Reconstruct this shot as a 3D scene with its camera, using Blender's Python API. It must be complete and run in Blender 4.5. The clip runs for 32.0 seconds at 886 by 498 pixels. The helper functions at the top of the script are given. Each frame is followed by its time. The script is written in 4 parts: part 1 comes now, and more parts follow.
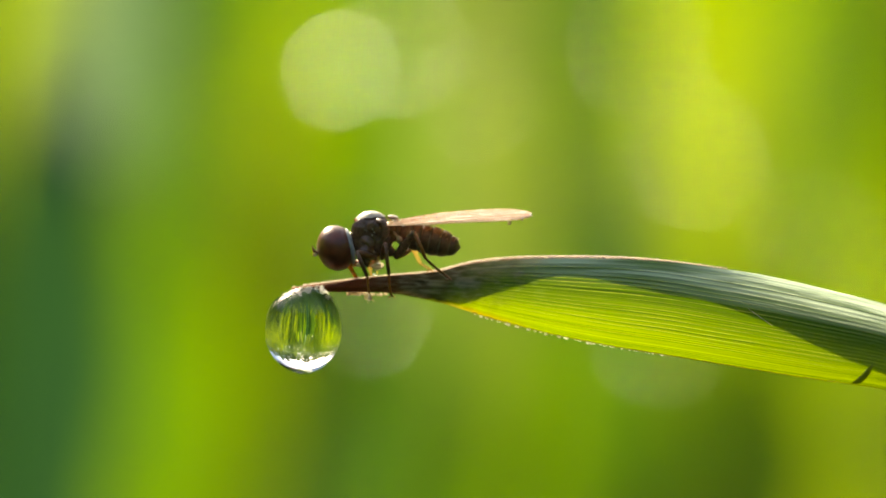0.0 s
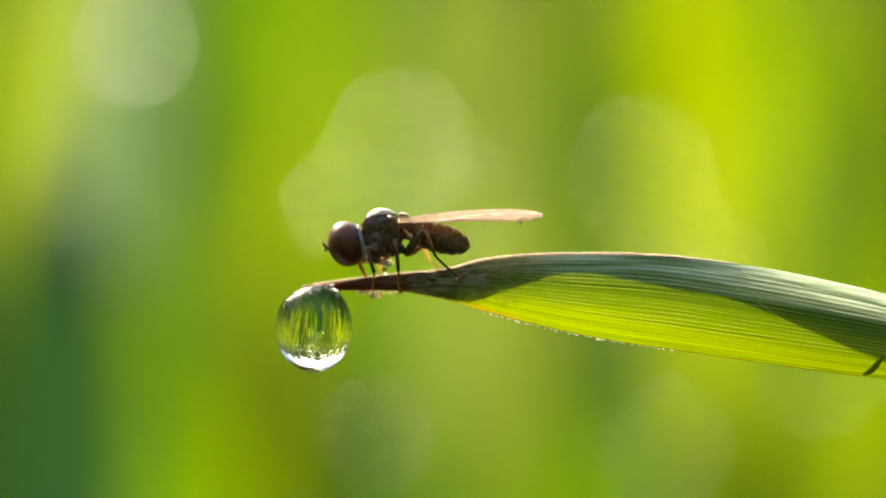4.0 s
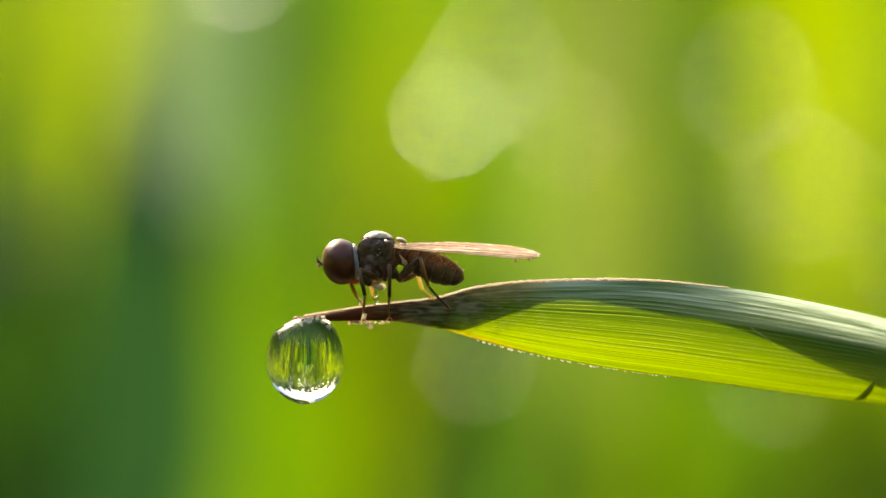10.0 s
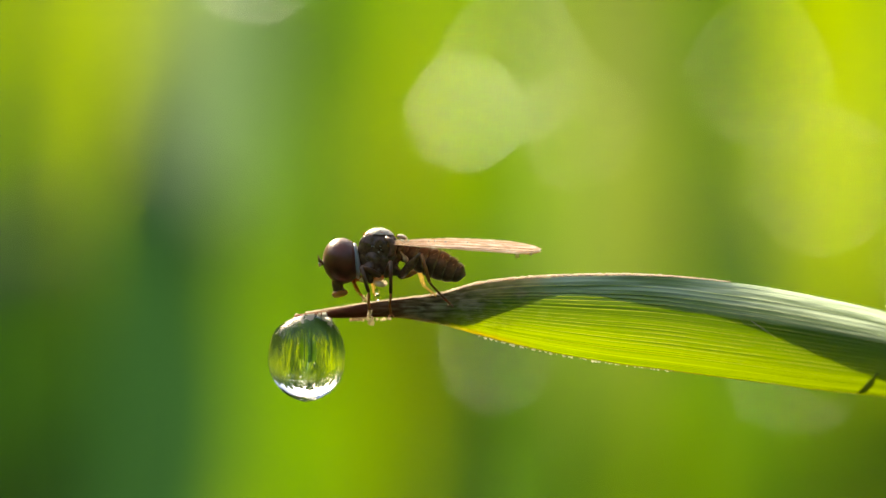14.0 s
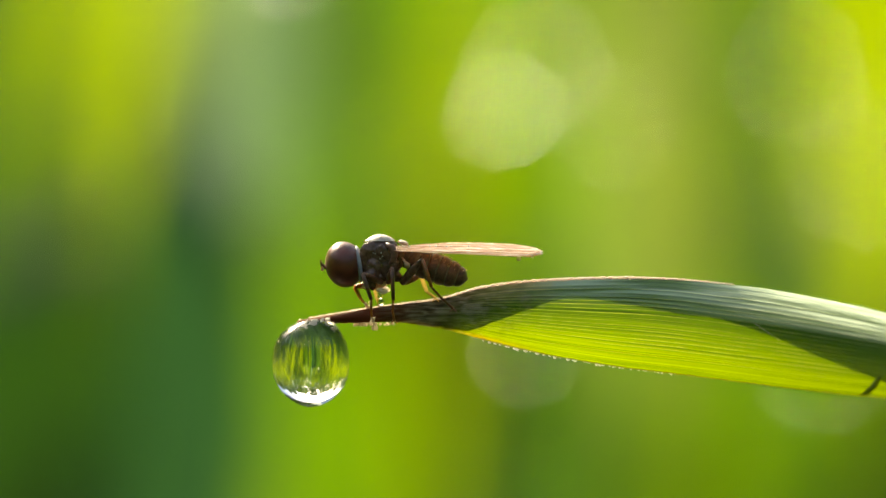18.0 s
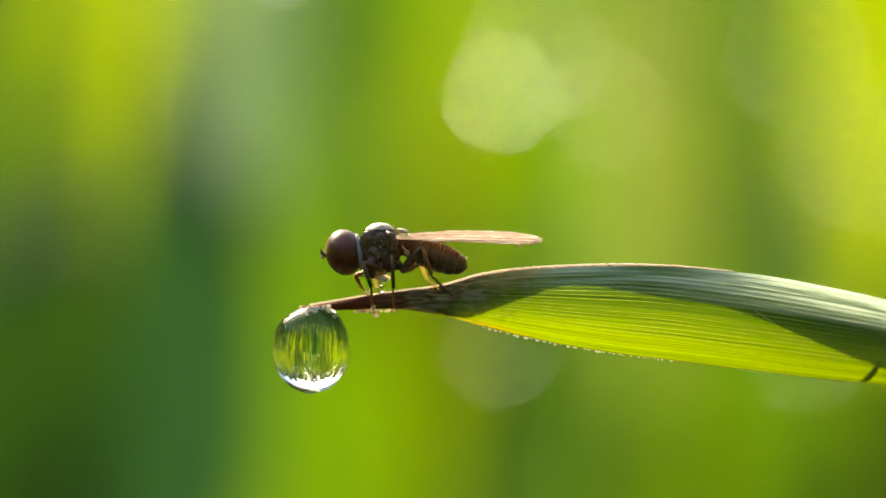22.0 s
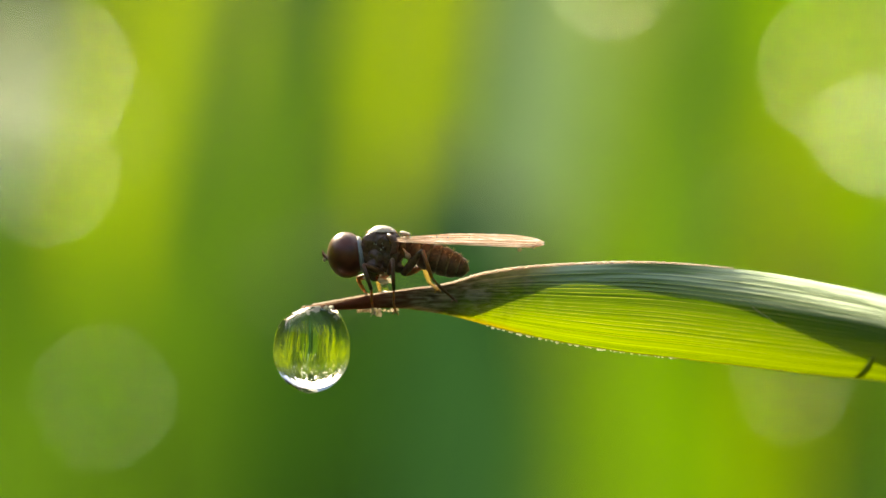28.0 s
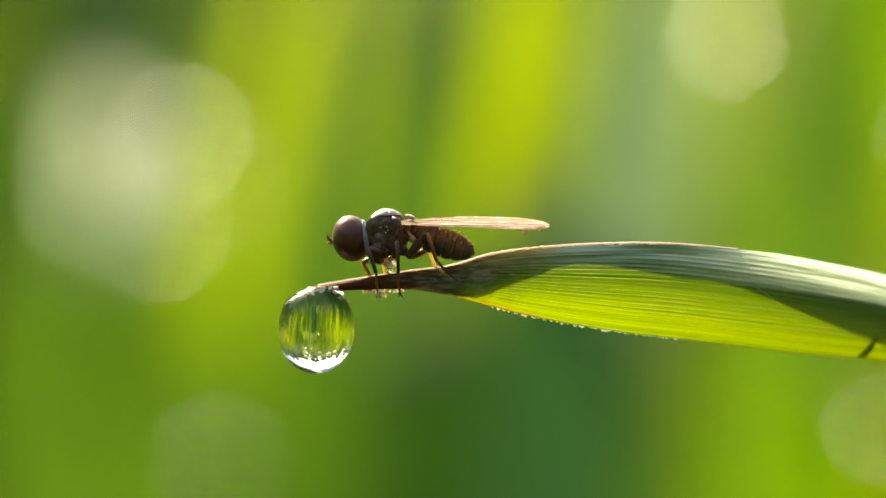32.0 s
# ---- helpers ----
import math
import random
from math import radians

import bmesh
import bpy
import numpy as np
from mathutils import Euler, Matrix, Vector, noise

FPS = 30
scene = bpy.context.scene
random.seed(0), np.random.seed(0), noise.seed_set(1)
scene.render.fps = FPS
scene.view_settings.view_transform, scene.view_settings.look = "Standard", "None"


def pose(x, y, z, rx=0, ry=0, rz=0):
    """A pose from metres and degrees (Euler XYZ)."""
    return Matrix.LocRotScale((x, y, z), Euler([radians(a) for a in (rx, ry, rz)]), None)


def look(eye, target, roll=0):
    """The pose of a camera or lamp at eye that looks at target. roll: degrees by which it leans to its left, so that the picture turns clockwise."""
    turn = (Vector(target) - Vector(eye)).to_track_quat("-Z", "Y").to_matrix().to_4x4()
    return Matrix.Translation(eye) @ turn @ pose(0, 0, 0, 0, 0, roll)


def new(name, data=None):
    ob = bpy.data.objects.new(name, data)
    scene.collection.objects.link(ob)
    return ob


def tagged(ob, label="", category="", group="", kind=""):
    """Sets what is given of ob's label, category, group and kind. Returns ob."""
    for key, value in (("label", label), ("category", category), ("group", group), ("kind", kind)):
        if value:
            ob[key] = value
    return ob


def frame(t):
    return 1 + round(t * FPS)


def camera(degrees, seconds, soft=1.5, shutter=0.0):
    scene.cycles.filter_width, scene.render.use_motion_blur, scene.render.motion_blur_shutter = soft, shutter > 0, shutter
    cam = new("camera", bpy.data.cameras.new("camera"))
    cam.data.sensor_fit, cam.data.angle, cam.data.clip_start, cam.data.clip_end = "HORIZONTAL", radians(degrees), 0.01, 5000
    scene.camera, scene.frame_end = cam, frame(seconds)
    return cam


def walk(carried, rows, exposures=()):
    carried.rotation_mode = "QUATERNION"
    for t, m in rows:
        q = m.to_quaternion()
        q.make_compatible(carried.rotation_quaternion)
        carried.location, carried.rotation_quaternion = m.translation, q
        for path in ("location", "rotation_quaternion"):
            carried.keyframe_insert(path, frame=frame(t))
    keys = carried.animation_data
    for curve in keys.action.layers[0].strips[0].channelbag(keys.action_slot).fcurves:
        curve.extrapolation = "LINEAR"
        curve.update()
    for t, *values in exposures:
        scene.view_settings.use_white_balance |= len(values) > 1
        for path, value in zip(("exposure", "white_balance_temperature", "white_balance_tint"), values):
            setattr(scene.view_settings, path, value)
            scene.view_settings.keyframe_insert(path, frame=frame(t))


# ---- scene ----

# Sizes: one sheet unit U is 0.0166 mm. S(a, b, d) reads the drawing sheet of the subject:
# a to the right, b down, d behind the sheet. Z0 is the subject's height over the ground.
U, Z0, REACH = 0.026 / 1568, 0.5, 0.25

ROWS = [
    (0, -0.00662, -0.25183, 0.50002, -1.536, -0.177, 2.356),
    (0.5, -0.00658, -0.25234, 0.50004, -1.517, -0.192, 2.391),
    (1, -0.00660, -0.25237, 0.50013, -1.507, -0.212, 2.298),
    (1.5, -0.00668, -0.25222, 0.50058, -1.517, -0.310, 2.204),
    (2, -0.00659, -0.25219, 0.50095, -1.492, -0.395, 2.195),
    (2.5, -0.00670, -0.25215, 0.49887, -1.516, 0.071, 2.247),
    (3, -0.00670, -0.25206, 0.49586, -1.510, 0.750, 2.143),
    (3.5, -0.00678, -0.25232, 0.49493, -1.523, 0.956, 1.996),
    (5.5, -0.00564, -0.25122, 0.49653, -1.286, 0.655, 1.712),
    (6, -0.00491, -0.25151, 0.49694, -1.125, 0.572, 1.360),
    (6.5, -0.00514, -0.25146, 0.49672, -1.179, 0.618, 1.432),
    (7, -0.00481, -0.25142, 0.49710, -1.106, 0.538, 1.436),
    (7.5, -0.00448, -0.25098, 0.49775, -1.042, 0.419, 1.306),
    (8, -0.00434, -0.25122, 0.49799, -1.010, 0.407, 1.240),
    (8.5, -0.00377, -0.25193, 0.49815, -0.873, 0.406, 1.272),
    (9, -0.00325, -0.25083, 0.49842, -0.768, 0.357, 1.202),
    (9.5, -0.00279, -0.25064, 0.49925, -0.671, 0.167, 1.074),
    (10, -0.00219, -0.25070, 0.49962, -0.523, 0.091, 0.888),
    (10.5, -0.00202, -0.25113, 0.49963, -0.481, 0.096, 0.727),
    (11, -0.00201, -0.25123, 0.49956, -0.470, 0.117, 0.724),
    (11.5, -0.00218, -0.25105, 0.49934, -0.519, 0.169, 0.686),
    (12, -0.00248, -0.25170, 0.49956, -0.571, 0.121, 0.690),
    (12.5, -0.00217, -0.25081, 0.49956, -0.518, 0.114, 0.682),
    (13, -0.00193, -0.25100, 0.49963, -0.458, 0.093, 0.748),
    (13.5, -0.00201, -0.25021, 0.49951, -0.487, 0.112, 0.480),
    (14, -0.00156, -0.25070, 0.49967, -0.373, 0.054, 0.478),
    (14.5, -0.00126, -0.25037, 0.49978, -0.307, 0.008, 0.279),
    (16.5, -0.00058, -0.25048, 0.50025, -0.135, -0.039, 0.243),
    (17, -0.00034, -0.24981, 0.50017, -0.088, -0.023, 0.143),
    (17.5, -0.00033, -0.25031, 0.50013, -0.073, -0.016, 0.091),
    (18, -0.00017, -0.25039, 0.49989, -0.035, 0.033, 0.102),
    (18.5, -0.00004, -0.25036, 0.49980, -0.005, 0.052, 0.105),
    (19, 0.00000, -0.25015, 0.50000, 0.000, 0.000, -0.000),
    (19.5, 0.00001, -0.25028, 0.50018, 0.004, -0.052, -0.012),
    (20, 0.00003, -0.25055, 0.50014, 0.008, -0.062, 0.063),
    (20.5, 0.00005, -0.25033, 0.50034, 0.003, -0.128, 0.035),
    (21, 0.00006, -0.25018, 0.50037, 0.002, -0.149, -0.030),
    (21.5, -0.00006, -0.25053, 0.50007, -0.022, -0.096, 0.024),
    (22, -0.00028, -0.25105, 0.49995, -0.056, -0.068, 0.091),
    (22.5, -0.00108, -0.25013, 0.49955, -0.242, 0.019, 0.051),
    (23, -0.00298, -0.24981, 0.49822, -0.680, 0.315, 0.104),
    (23.5, -0.00583, -0.24972, 0.49678, -1.328, 0.631, 0.015),
    (24, -0.00691, -0.24971, 0.49528, -1.571, 0.966, -0.140),
    (24.5, -0.00222, -0.24952, 0.49546, -0.493, 0.914, -0.245),
    (25, 0.00180, -0.24951, 0.49601, 0.431, 0.776, -0.408),
    (25.5, 0.00611, -0.25017, 0.49676, 1.408, 0.593, -0.602),
    (27.5, 0.01345, -0.25026, 0.49798, 3.096, 0.367, -0.305),
    (28, 0.01305, -0.25033, 0.49846, 3.006, 0.265, -0.239),
    (28.5, 0.01403, -0.24960, 0.49853, 3.247, 0.245, -0.142),
    (29, 0.01488, -0.24959, 0.49779, 3.440, 0.417, -0.154),
    (29.5, 0.01449, -0.24934, 0.49785, 3.364, 0.405, -0.154),
    (30, 0.01463, -0.24979, 0.49830, 3.384, 0.285, -0.149),
    (30.5, 0.01447, -0.24966, 0.49819, 3.355, 0.283, -0.166),
    (31, 0.01539, -0.24930, 0.49733, 3.584, 0.450, -0.146),
    (31.5, 0.01601, -0.24899, 0.49670, 3.731, 0.564, -0.153),
    (32, 0.01746, -0.24933, 0.49522, 4.063, 0.878, -0.049),
]

cam = camera(5.954, 32.0, soft=1.5)
cam.data.dof.use_dof = True
cam.data.dof.focus_distance = REACH - 0.0003
cam.data.dof.aperture_fstop = 58.0
walk(cam, [(t, pose(x, y, z, 90 + tilt, 0, turn) @ pose(0, 0, 0, 0, 0, lean)) for t, x, y, z, turn, tilt, lean in ROWS],
     exposures=[(0, 1.33, 7700, 6), (32, 1.33, 7700, 6)])

# ---- light ----
SUN_EL, SUN_AZ = radians(35), radians(-24)          # azimuth from +y towards +x
sun_dir = Vector((math.sin(SUN_AZ) * math.cos(SUN_EL), math.cos(SUN_AZ) * math.cos(SUN_EL), math.sin(SUN_EL)))
world = bpy.data.worlds.new("sky")
scene.world = world
world.use_nodes = True
wn = world.node_tree.nodes
sky = wn.new("ShaderNodeTexSky")
sky.sky_type, sky.sun_disc, sky.sun_elevation, sky.sun_rotation = "NISHITA", False, SUN_EL, SUN_AZ
sky.dust_density, sky.ozone_density, sky.air_density = 4.0, 0.6, 1.0
wn["Background"].inputs[1].default_value = 0.15
world.node_tree.links.new(sky.outputs[0], wn["Background"].inputs[0])
sun = new("sun", bpy.data.lights.new("sun", "SUN"))
sun.data.energy, sun.data.angle, sun.data.color = 4.0, radians(0.9), (1.0, 0.93, 0.78)
sun.matrix_world = look(sun_dir * 3, (0, 0, 0))


# ---- materials ----
class Nodes:
    def __init__(self, name):
        self.m = bpy.data.materials.new(name)
        self.m.use_nodes = True
        self.t = self.m.node_tree
        self.t.nodes.clear()
        self.out = self.t.nodes.new("ShaderNodeOutputMaterial")

    def n(self, kind, **values):
        node = self.t.nodes.new(kind)
        for key, value in values.items():
            node.inputs[key.replace("_", " ")].default_value = value
        return node

    def link(self, a, b):
        self.t.links.new(a, b)

    def noise(self, scale, detail=4, coord="Object", stretch=(1, 1, 1)):
        tc = self.n("ShaderNodeTexCoord")
        mp = self.n("ShaderNodeMapping")
        mp.inputs["Scale"].default_value = stretch
        nz = self.n("ShaderNodeTexNoise", Scale=scale, Detail=detail)
        self.link(tc.outputs[coord], mp.inputs[0])
        self.link(mp.outputs[0], nz.inputs["Vector"])
        return nz

    def ramp(self, fac, stops):
        r = self.n("ShaderNodeValToRGB")
        el = r.color_ramp.elements
        while len(el) < len(stops):
            el.new(0.5)
        for e, (at, col) in zip(el, stops):
            e.position, e.color = at, (*col, 1)
        self.link(fac, r.inputs[0])
        return r

    def calc(self, op, *values):
        node = self.n("ShaderNodeMath")
        node.operation = op
        for slot, value in zip(node.inputs, values):
            if isinstance(value, (int, float)):
                slot.default_value = value
            else:
                self.link(value, slot)
        return node.outputs[0]

    def span(self, value, lo, hi):
        r = self.n("ShaderNodeMapRange")
        self.link(value, r.inputs[0])
        r.interpolation_type = "SMOOTHSTEP"
        r.inputs[1].default_value, r.inputs[2].default_value = lo, hi
        return r.outputs[0]

    def blend(self, fac, a, b, how="MIX"):
        m = self.n("ShaderNodeMix")
        m.data_type, m.blend_type = "RGBA", how
        for slot, value in ((m.inputs["Factor"], fac), (m.inputs[6], a), (m.inputs[7], b)):
            if isinstance(value, tuple):
                slot.default_value = (*value, 1)
            elif isinstance(value, (int, float)):
                slot.default_value = value
            else:
                self.link(value, slot)
        return m.outputs[2]

    def bump(self, fac, strength, distance):
        b = self.n("ShaderNodeBump", Strength=strength, Distance=distance)
        self.link(fac, b.inputs["Height"])
        return b


def solid(name, dark, light, rough=0.5, scale=20000.0, bump=0.3, depth=2e-6, spec=0.4, sheen=0.0, metal=0.0, sss=None, stretch=(1, 1, 1)):
    """Mottled opaque surface."""
    k = Nodes(name)
    nz = k.noise(scale, 5, stretch=stretch)
    big = k.noise(scale / 6, 3)
    mixf = k.n("ShaderNodeMath")
    mixf.operation = "MULTIPLY"
    k.link(nz.outputs[0], mixf.inputs[0])
    k.link(big.outputs[0], mixf.inputs[1])
    r = k.ramp(mixf.outputs[0], [(0.12, dark), (0.45, light)])
    p = k.n("ShaderNodeBsdfPrincipled", Roughness=rough, Metallic=metal)
    p.inputs["Specular IOR Level"].default_value = spec
    p.inputs["Sheen Weight"].default_value = sheen
    if sss:
        p.inputs["Subsurface Weight"].default_value = sss
        p.inputs["Subsurface Scale"].default_value = 1e-4
    k.link(r.outputs[0], p.inputs["Base Color"])
    k.link(k.bump(nz.outputs[0], bump, depth).outputs[0], p.inputs["Normal"])
    k.link(p.outputs[0], k.out.inputs[0])
    return k.m


def leafy(name, dark, light, through_dark, through_light, scale=60.0, rough=0.4, share=0.55, gloss=0.06, veil=0.0):
    """Thin living leaf: reflects one green, lets another through, with a waxy gloss."""
    k = Nodes(name)
    nz = k.noise(scale, 4, stretch=(1, 1, 0.15))
    geo = k.n("ShaderNodeNewGeometry")
    add = k.n("ShaderNodeMath")
    add.operation = "ADD"
    k.link(nz.outputs[0], add.inputs[0])
    k.link(geo.outputs["Random Per Island"], add.inputs[1])
    half = k.n("ShaderNodeMath")
    half.operation = "MULTIPLY"
    half.inputs[1].default_value = 0.5
    k.link(add.outputs[0], half.inputs[0])
    a = k.ramp(half.outputs[0], [(0.2, dark), (0.75, light)])
    b = k.ramp(half.outputs[0], [(0.2, through_dark), (0.75, through_light)])
    d = k.n("ShaderNodeBsdfDiffuse")
    t = k.n("ShaderNodeBsdfTranslucent")
    g = k.n("ShaderNodeBsdfGlossy", Roughness=rough)
    k.link(a.outputs[0], d.inputs[0])
    k.link(b.outputs[0], t.inputs[0])
    m1 = k.n("ShaderNodeMixShader", Fac=share)
    k.link(d.outputs[0], m1.inputs[1])
    k.link(t.outputs[0], m1.inputs[2])
    m2 = k.n("ShaderNodeMixShader", Fac=gloss)
    k.link(m1.outputs[0], m2.inputs[1])
    k.link(g.outputs[0], m2.inputs[2])
    if veil:                                          # glassy, half-clear bodies
        m3 = k.n("ShaderNodeMixShader", Fac=veil)
        k.link(m2.outputs[0], m3.inputs[1])
        k.link(k.n("ShaderNodeBsdfTransparent").outputs[0], m3.inputs[2])
        m2 = m3
    k.link(m2.outputs[0], k.out.inputs[0])
    return k.m


def clear(name, rough=0.0):
    k = Nodes(name)
    g = k.n("ShaderNodeBsdfGlass", Roughness=rough, IOR=1.333)
    k.link(g.outputs[0], k.out.inputs[0])
    return k.m


def blade_skin():
    """The subject's blade: dried brown point, parallel veins, translucent green with a yellow margin."""
    k = Nodes("grass_blade_skin")
    uv = k.n("ShaderNodeUVMap")
    sep = k.n("ShaderNodeSeparateXYZ")
    k.link(uv.outputs[0], sep.inputs[0])
    u, v = sep.outputs[0], sep.outputs[1]
    # veins: long streaks, fine in v
    comb = k.n("ShaderNodeCombineXYZ")
    mu = k.n("ShaderNodeMath"); mu.operation = "MULTIPLY"; mu.inputs[1].default_value = 1.6
    mv = k.n("ShaderNodeMath"); mv.operation = "MULTIPLY"; mv.inputs[1].default_value = 64.0
    k.link(u, mu.inputs[0]); k.link(v, mv.inputs[0])
    k.link(mu.outputs[0], comb.inputs[0]); k.link(mv.outputs[0], comb.inputs[1])
    veins = k.n("ShaderNodeTexNoise", Scale=1.0, Detail=3.0)
    k.link(comb.outputs[0], veins.inputs["Vector"])
    cells = k.noise(11000, 4, stretch=(0.12, 1, 1))
    blotch = k.noise(1400, 4)
    # raised ribs: sunlit tops painted as pale thin lines, their shadows as darker furrows
    sway = k.n("ShaderNodeTexNoise", Scale=1.0, Detail=2.0)
    at = k.n("ShaderNodeCombineXYZ")
    k.link(k.calc("MULTIPLY", u, 4.0), at.inputs[0]); k.link(k.calc("MULTIPLY", v, 5.0), at.inputs[1])
    k.link(at.outputs[0], sway.inputs["Vector"])
    across = k.calc("ADD", k.calc("MULTIPLY", v, 22.0), k.calc("MULTIPLY", k.calc("SUBTRACT", sway.outputs[0], 0.5), 0.9))
    place, rib = k.calc("FRACT", across), k.calc("FLOOR", across)
    own = k.n("ShaderNodeTexWhiteNoise")
    own.noise_dimensions = "1D"
    k.link(rib, own.inputs["W"])
    along = k.n("ShaderNodeTexNoise", Scale=1.0, Detail=3.0)
    at = k.n("ShaderNodeCombineXYZ")
    k.link(k.calc("MULTIPLY", u, 14.0), at.inputs[0]); k.link(k.calc("MULTIPLY", rib, 7.3), at.inputs[1])
    k.link(at.outputs[0], along.inputs["Vector"])
    lively = k.calc("MULTIPLY", k.calc("MULTIPLY_ADD", own.outputs[0], 0.75, 0.25), k.span(along.outputs[0], 0.28, 0.62))
    lively = k.calc("MULTIPLY", lively, k.span(v, 0.05, 0.24))
    line = k.calc("MULTIPLY", k.span(k.calc("ABSOLUTE", k.calc("SUBTRACT", place, 0.5)), 0.13, 0.03), lively)
    rib_shadow = k.calc("MULTIPLY", k.span(k.calc("ABSOLUTE", k.calc("SUBTRACT", place, 0.27)), 0.22, 0.04), k.calc("MULTIPLY_ADD", lively, 0.8, 0.1))
    through_c = k.ramp(veins.outputs[0], [(0.32, (0.10, 0.19, 0.001)), (0.48, (0.30, 0.44, 0.002)), (0.68, (0.47, 0.60, 0.004))])
    reflect_c = k.ramp(veins.outputs[0], [(0.3, (0.04, 0.11, 0.008)), (0.65, (0.10, 0.22, 0.025))])
    # thinner and yellower towards the lower margin; crest painted paler for its sheen
    thin = k.ramp(v, [(0.0, (1.0, 0.96, 0.5)), (0.18, (0.95, 0.95, 0.5)), (0.36, (0.72, 0.78, 0.54)), (0.62, (0.36, 0.46, 0.38)), (0.95, (0.24, 0.34, 0.32))])
    thro = k.n("ShaderNodeMix"); thro.data_type = "RGBA"; thro.blend_type = "MULTIPLY"; thro.inputs["Factor"].default_value = 1.0
    k.link(through_c.outputs[0], thro.inputs[6]); k.link(thin.outputs[0], thro.inputs[7])
    lit = k.blend(k.calc("MULTIPLY", rib_shadow, 0.95), thro.outputs[2], (0.04, 0.10, 0.002))
    lit = k.blend(k.calc("MULTIPLY", line, 0.75), lit, (0.88, 0.92, 0.10))
    crest_sheen = k.ramp(v, [(0.66, (0, 0, 0)), (0.97, (0.95, 0.95, 0.95))])
    sheen_tint = k.n("ShaderNodeMix"); sheen_tint.data_type = "RGBA"
    k.link(crest_sheen.outputs[0], sheen_tint.inputs["Factor"]); k.link(reflect_c.outputs[0], sheen_tint.inputs[6]); sheen_tint.inputs[7].default_value = (0.34, 0.50, 0.21, 1)
    # dried tip
    wob = k.n("ShaderNodeMath"); wob.operation = "MULTIPLY_ADD"
    wob.inputs[1].default_value = 0.15
    k.link(blotch.outputs[0], wob.inputs[0]); k.link(u, wob.inputs[2])
    vt = k.n("ShaderNodeMath"); vt.operation = "MULTIPLY_ADD"
    vt.inputs[1].default_value = -0.045
    k.link(v, vt.inputs[0]); k.link(wob.outputs[0], vt.inputs[2])
    dry = k.ramp(vt.outputs[0], [(0.235, (1, 1, 1)), (0.345, (0, 0, 0))])
    brown = k.ramp(cells.outputs[0], [(0.36, (0.11, 0.075, 0.042)), (0.52, (0.42, 0.35, 0.22)), (0.64, (0.82, 0.75, 0.58))])
    point = k.ramp(u, [(0.09, (1, 1, 1)), (0.17, (0, 0, 0))])
    red = k.n("ShaderNodeMix"); red.data_type = "RGBA"
    k.link(point.outputs[0], red.inputs["Factor"]); k.link(brown.outputs[0], red.inputs[6]); red.inputs[7].default_value = (0.46, 0.11, 0.065, 1)
    mixr = k.n("ShaderNodeMix"); mixr.data_type = "RGBA"
    k.link(dry.outputs[0], mixr.inputs["Factor"]); k.link(sheen_tint.outputs[2], mixr.inputs[6]); k.link(red.outputs[2], mixr.inputs[7])
    mixt = k.n("ShaderNodeMix"); mixt.data_type = "RGBA"
    k.link(dry.outputs[0], mixt.inputs["Factor"]); k.link(lit, mixt.inputs[6]); mixt.inputs[7].default_value = (0.012, 0.006, 0.002, 1)
    # the withering edge turns orange before it browns; a pale dusty streak lies near the crest
    wither = k.calc("MULTIPLY", k.ramp(u, [(0.20, (0, 0, 0)), (0.245, (0.45, 0.45, 0.45)), (0.28, (0.3, 0.3, 0.3)), (0.33, (0, 0, 0))]).outputs[0], k.span(v, 0.12, 0.0))
    through_all = k.blend(wither, mixt.outputs[2], (0.75, 0.30, 0.02))
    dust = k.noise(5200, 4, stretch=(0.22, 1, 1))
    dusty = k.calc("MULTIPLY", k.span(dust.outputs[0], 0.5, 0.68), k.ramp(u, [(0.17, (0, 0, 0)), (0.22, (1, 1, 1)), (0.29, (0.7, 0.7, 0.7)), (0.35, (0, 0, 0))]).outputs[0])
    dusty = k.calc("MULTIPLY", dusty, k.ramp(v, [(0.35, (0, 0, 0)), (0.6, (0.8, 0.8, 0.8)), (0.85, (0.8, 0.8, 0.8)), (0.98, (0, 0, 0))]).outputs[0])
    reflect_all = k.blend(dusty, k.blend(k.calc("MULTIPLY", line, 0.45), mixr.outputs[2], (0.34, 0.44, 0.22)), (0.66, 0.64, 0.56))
    bmp = k.bump(k.calc("ADD", veins.outputs[0], line), 0.5, 2.0e-5)
    fine = k.n("ShaderNodeBump", Strength=0.25, Distance=4e-6)
    k.link(cells.outputs[0], fine.inputs["Height"]); k.link(bmp.outputs[0], fine.inputs["Normal"])
    d = k.n("ShaderNodeBsdfDiffuse"); t = k.n("ShaderNodeBsdfTranslucent"); g = k.n("ShaderNodeBsdfGlossy", Roughness=0.48)
    g.inputs[0].default_value = (0.84, 0.98, 0.74, 1)
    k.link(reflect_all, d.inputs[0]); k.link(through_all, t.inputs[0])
    for node in (d, t, g):
        k.link(fine.outputs[0], node.inputs["Normal"])
    m1 = k.n("ShaderNodeMixShader", Fac=0.6)
    k.link(d.outputs[0], m1.inputs[1]); k.link(t.outputs[0], m1.inputs[2])
    fr = k.n("ShaderNodeFresnel", IOR=1.55)
    k.link(fine.outputs[0], fr.inputs["Normal"])
    dull = k.n("ShaderNodeMath"); dull.operation = "MULTIPLY_ADD"; dull.inputs[1].default_value = -0.45; dull.inputs[2].default_value = 0.5
    k.link(dry.outputs[0], dull.inputs[0])
    frd = k.n("ShaderNodeMath"); frd.operation = "MULTIPLY"
    k.link(fr.outputs[0], frd.inputs[0]); k.link(dull.outputs[0], frd.inputs[1])
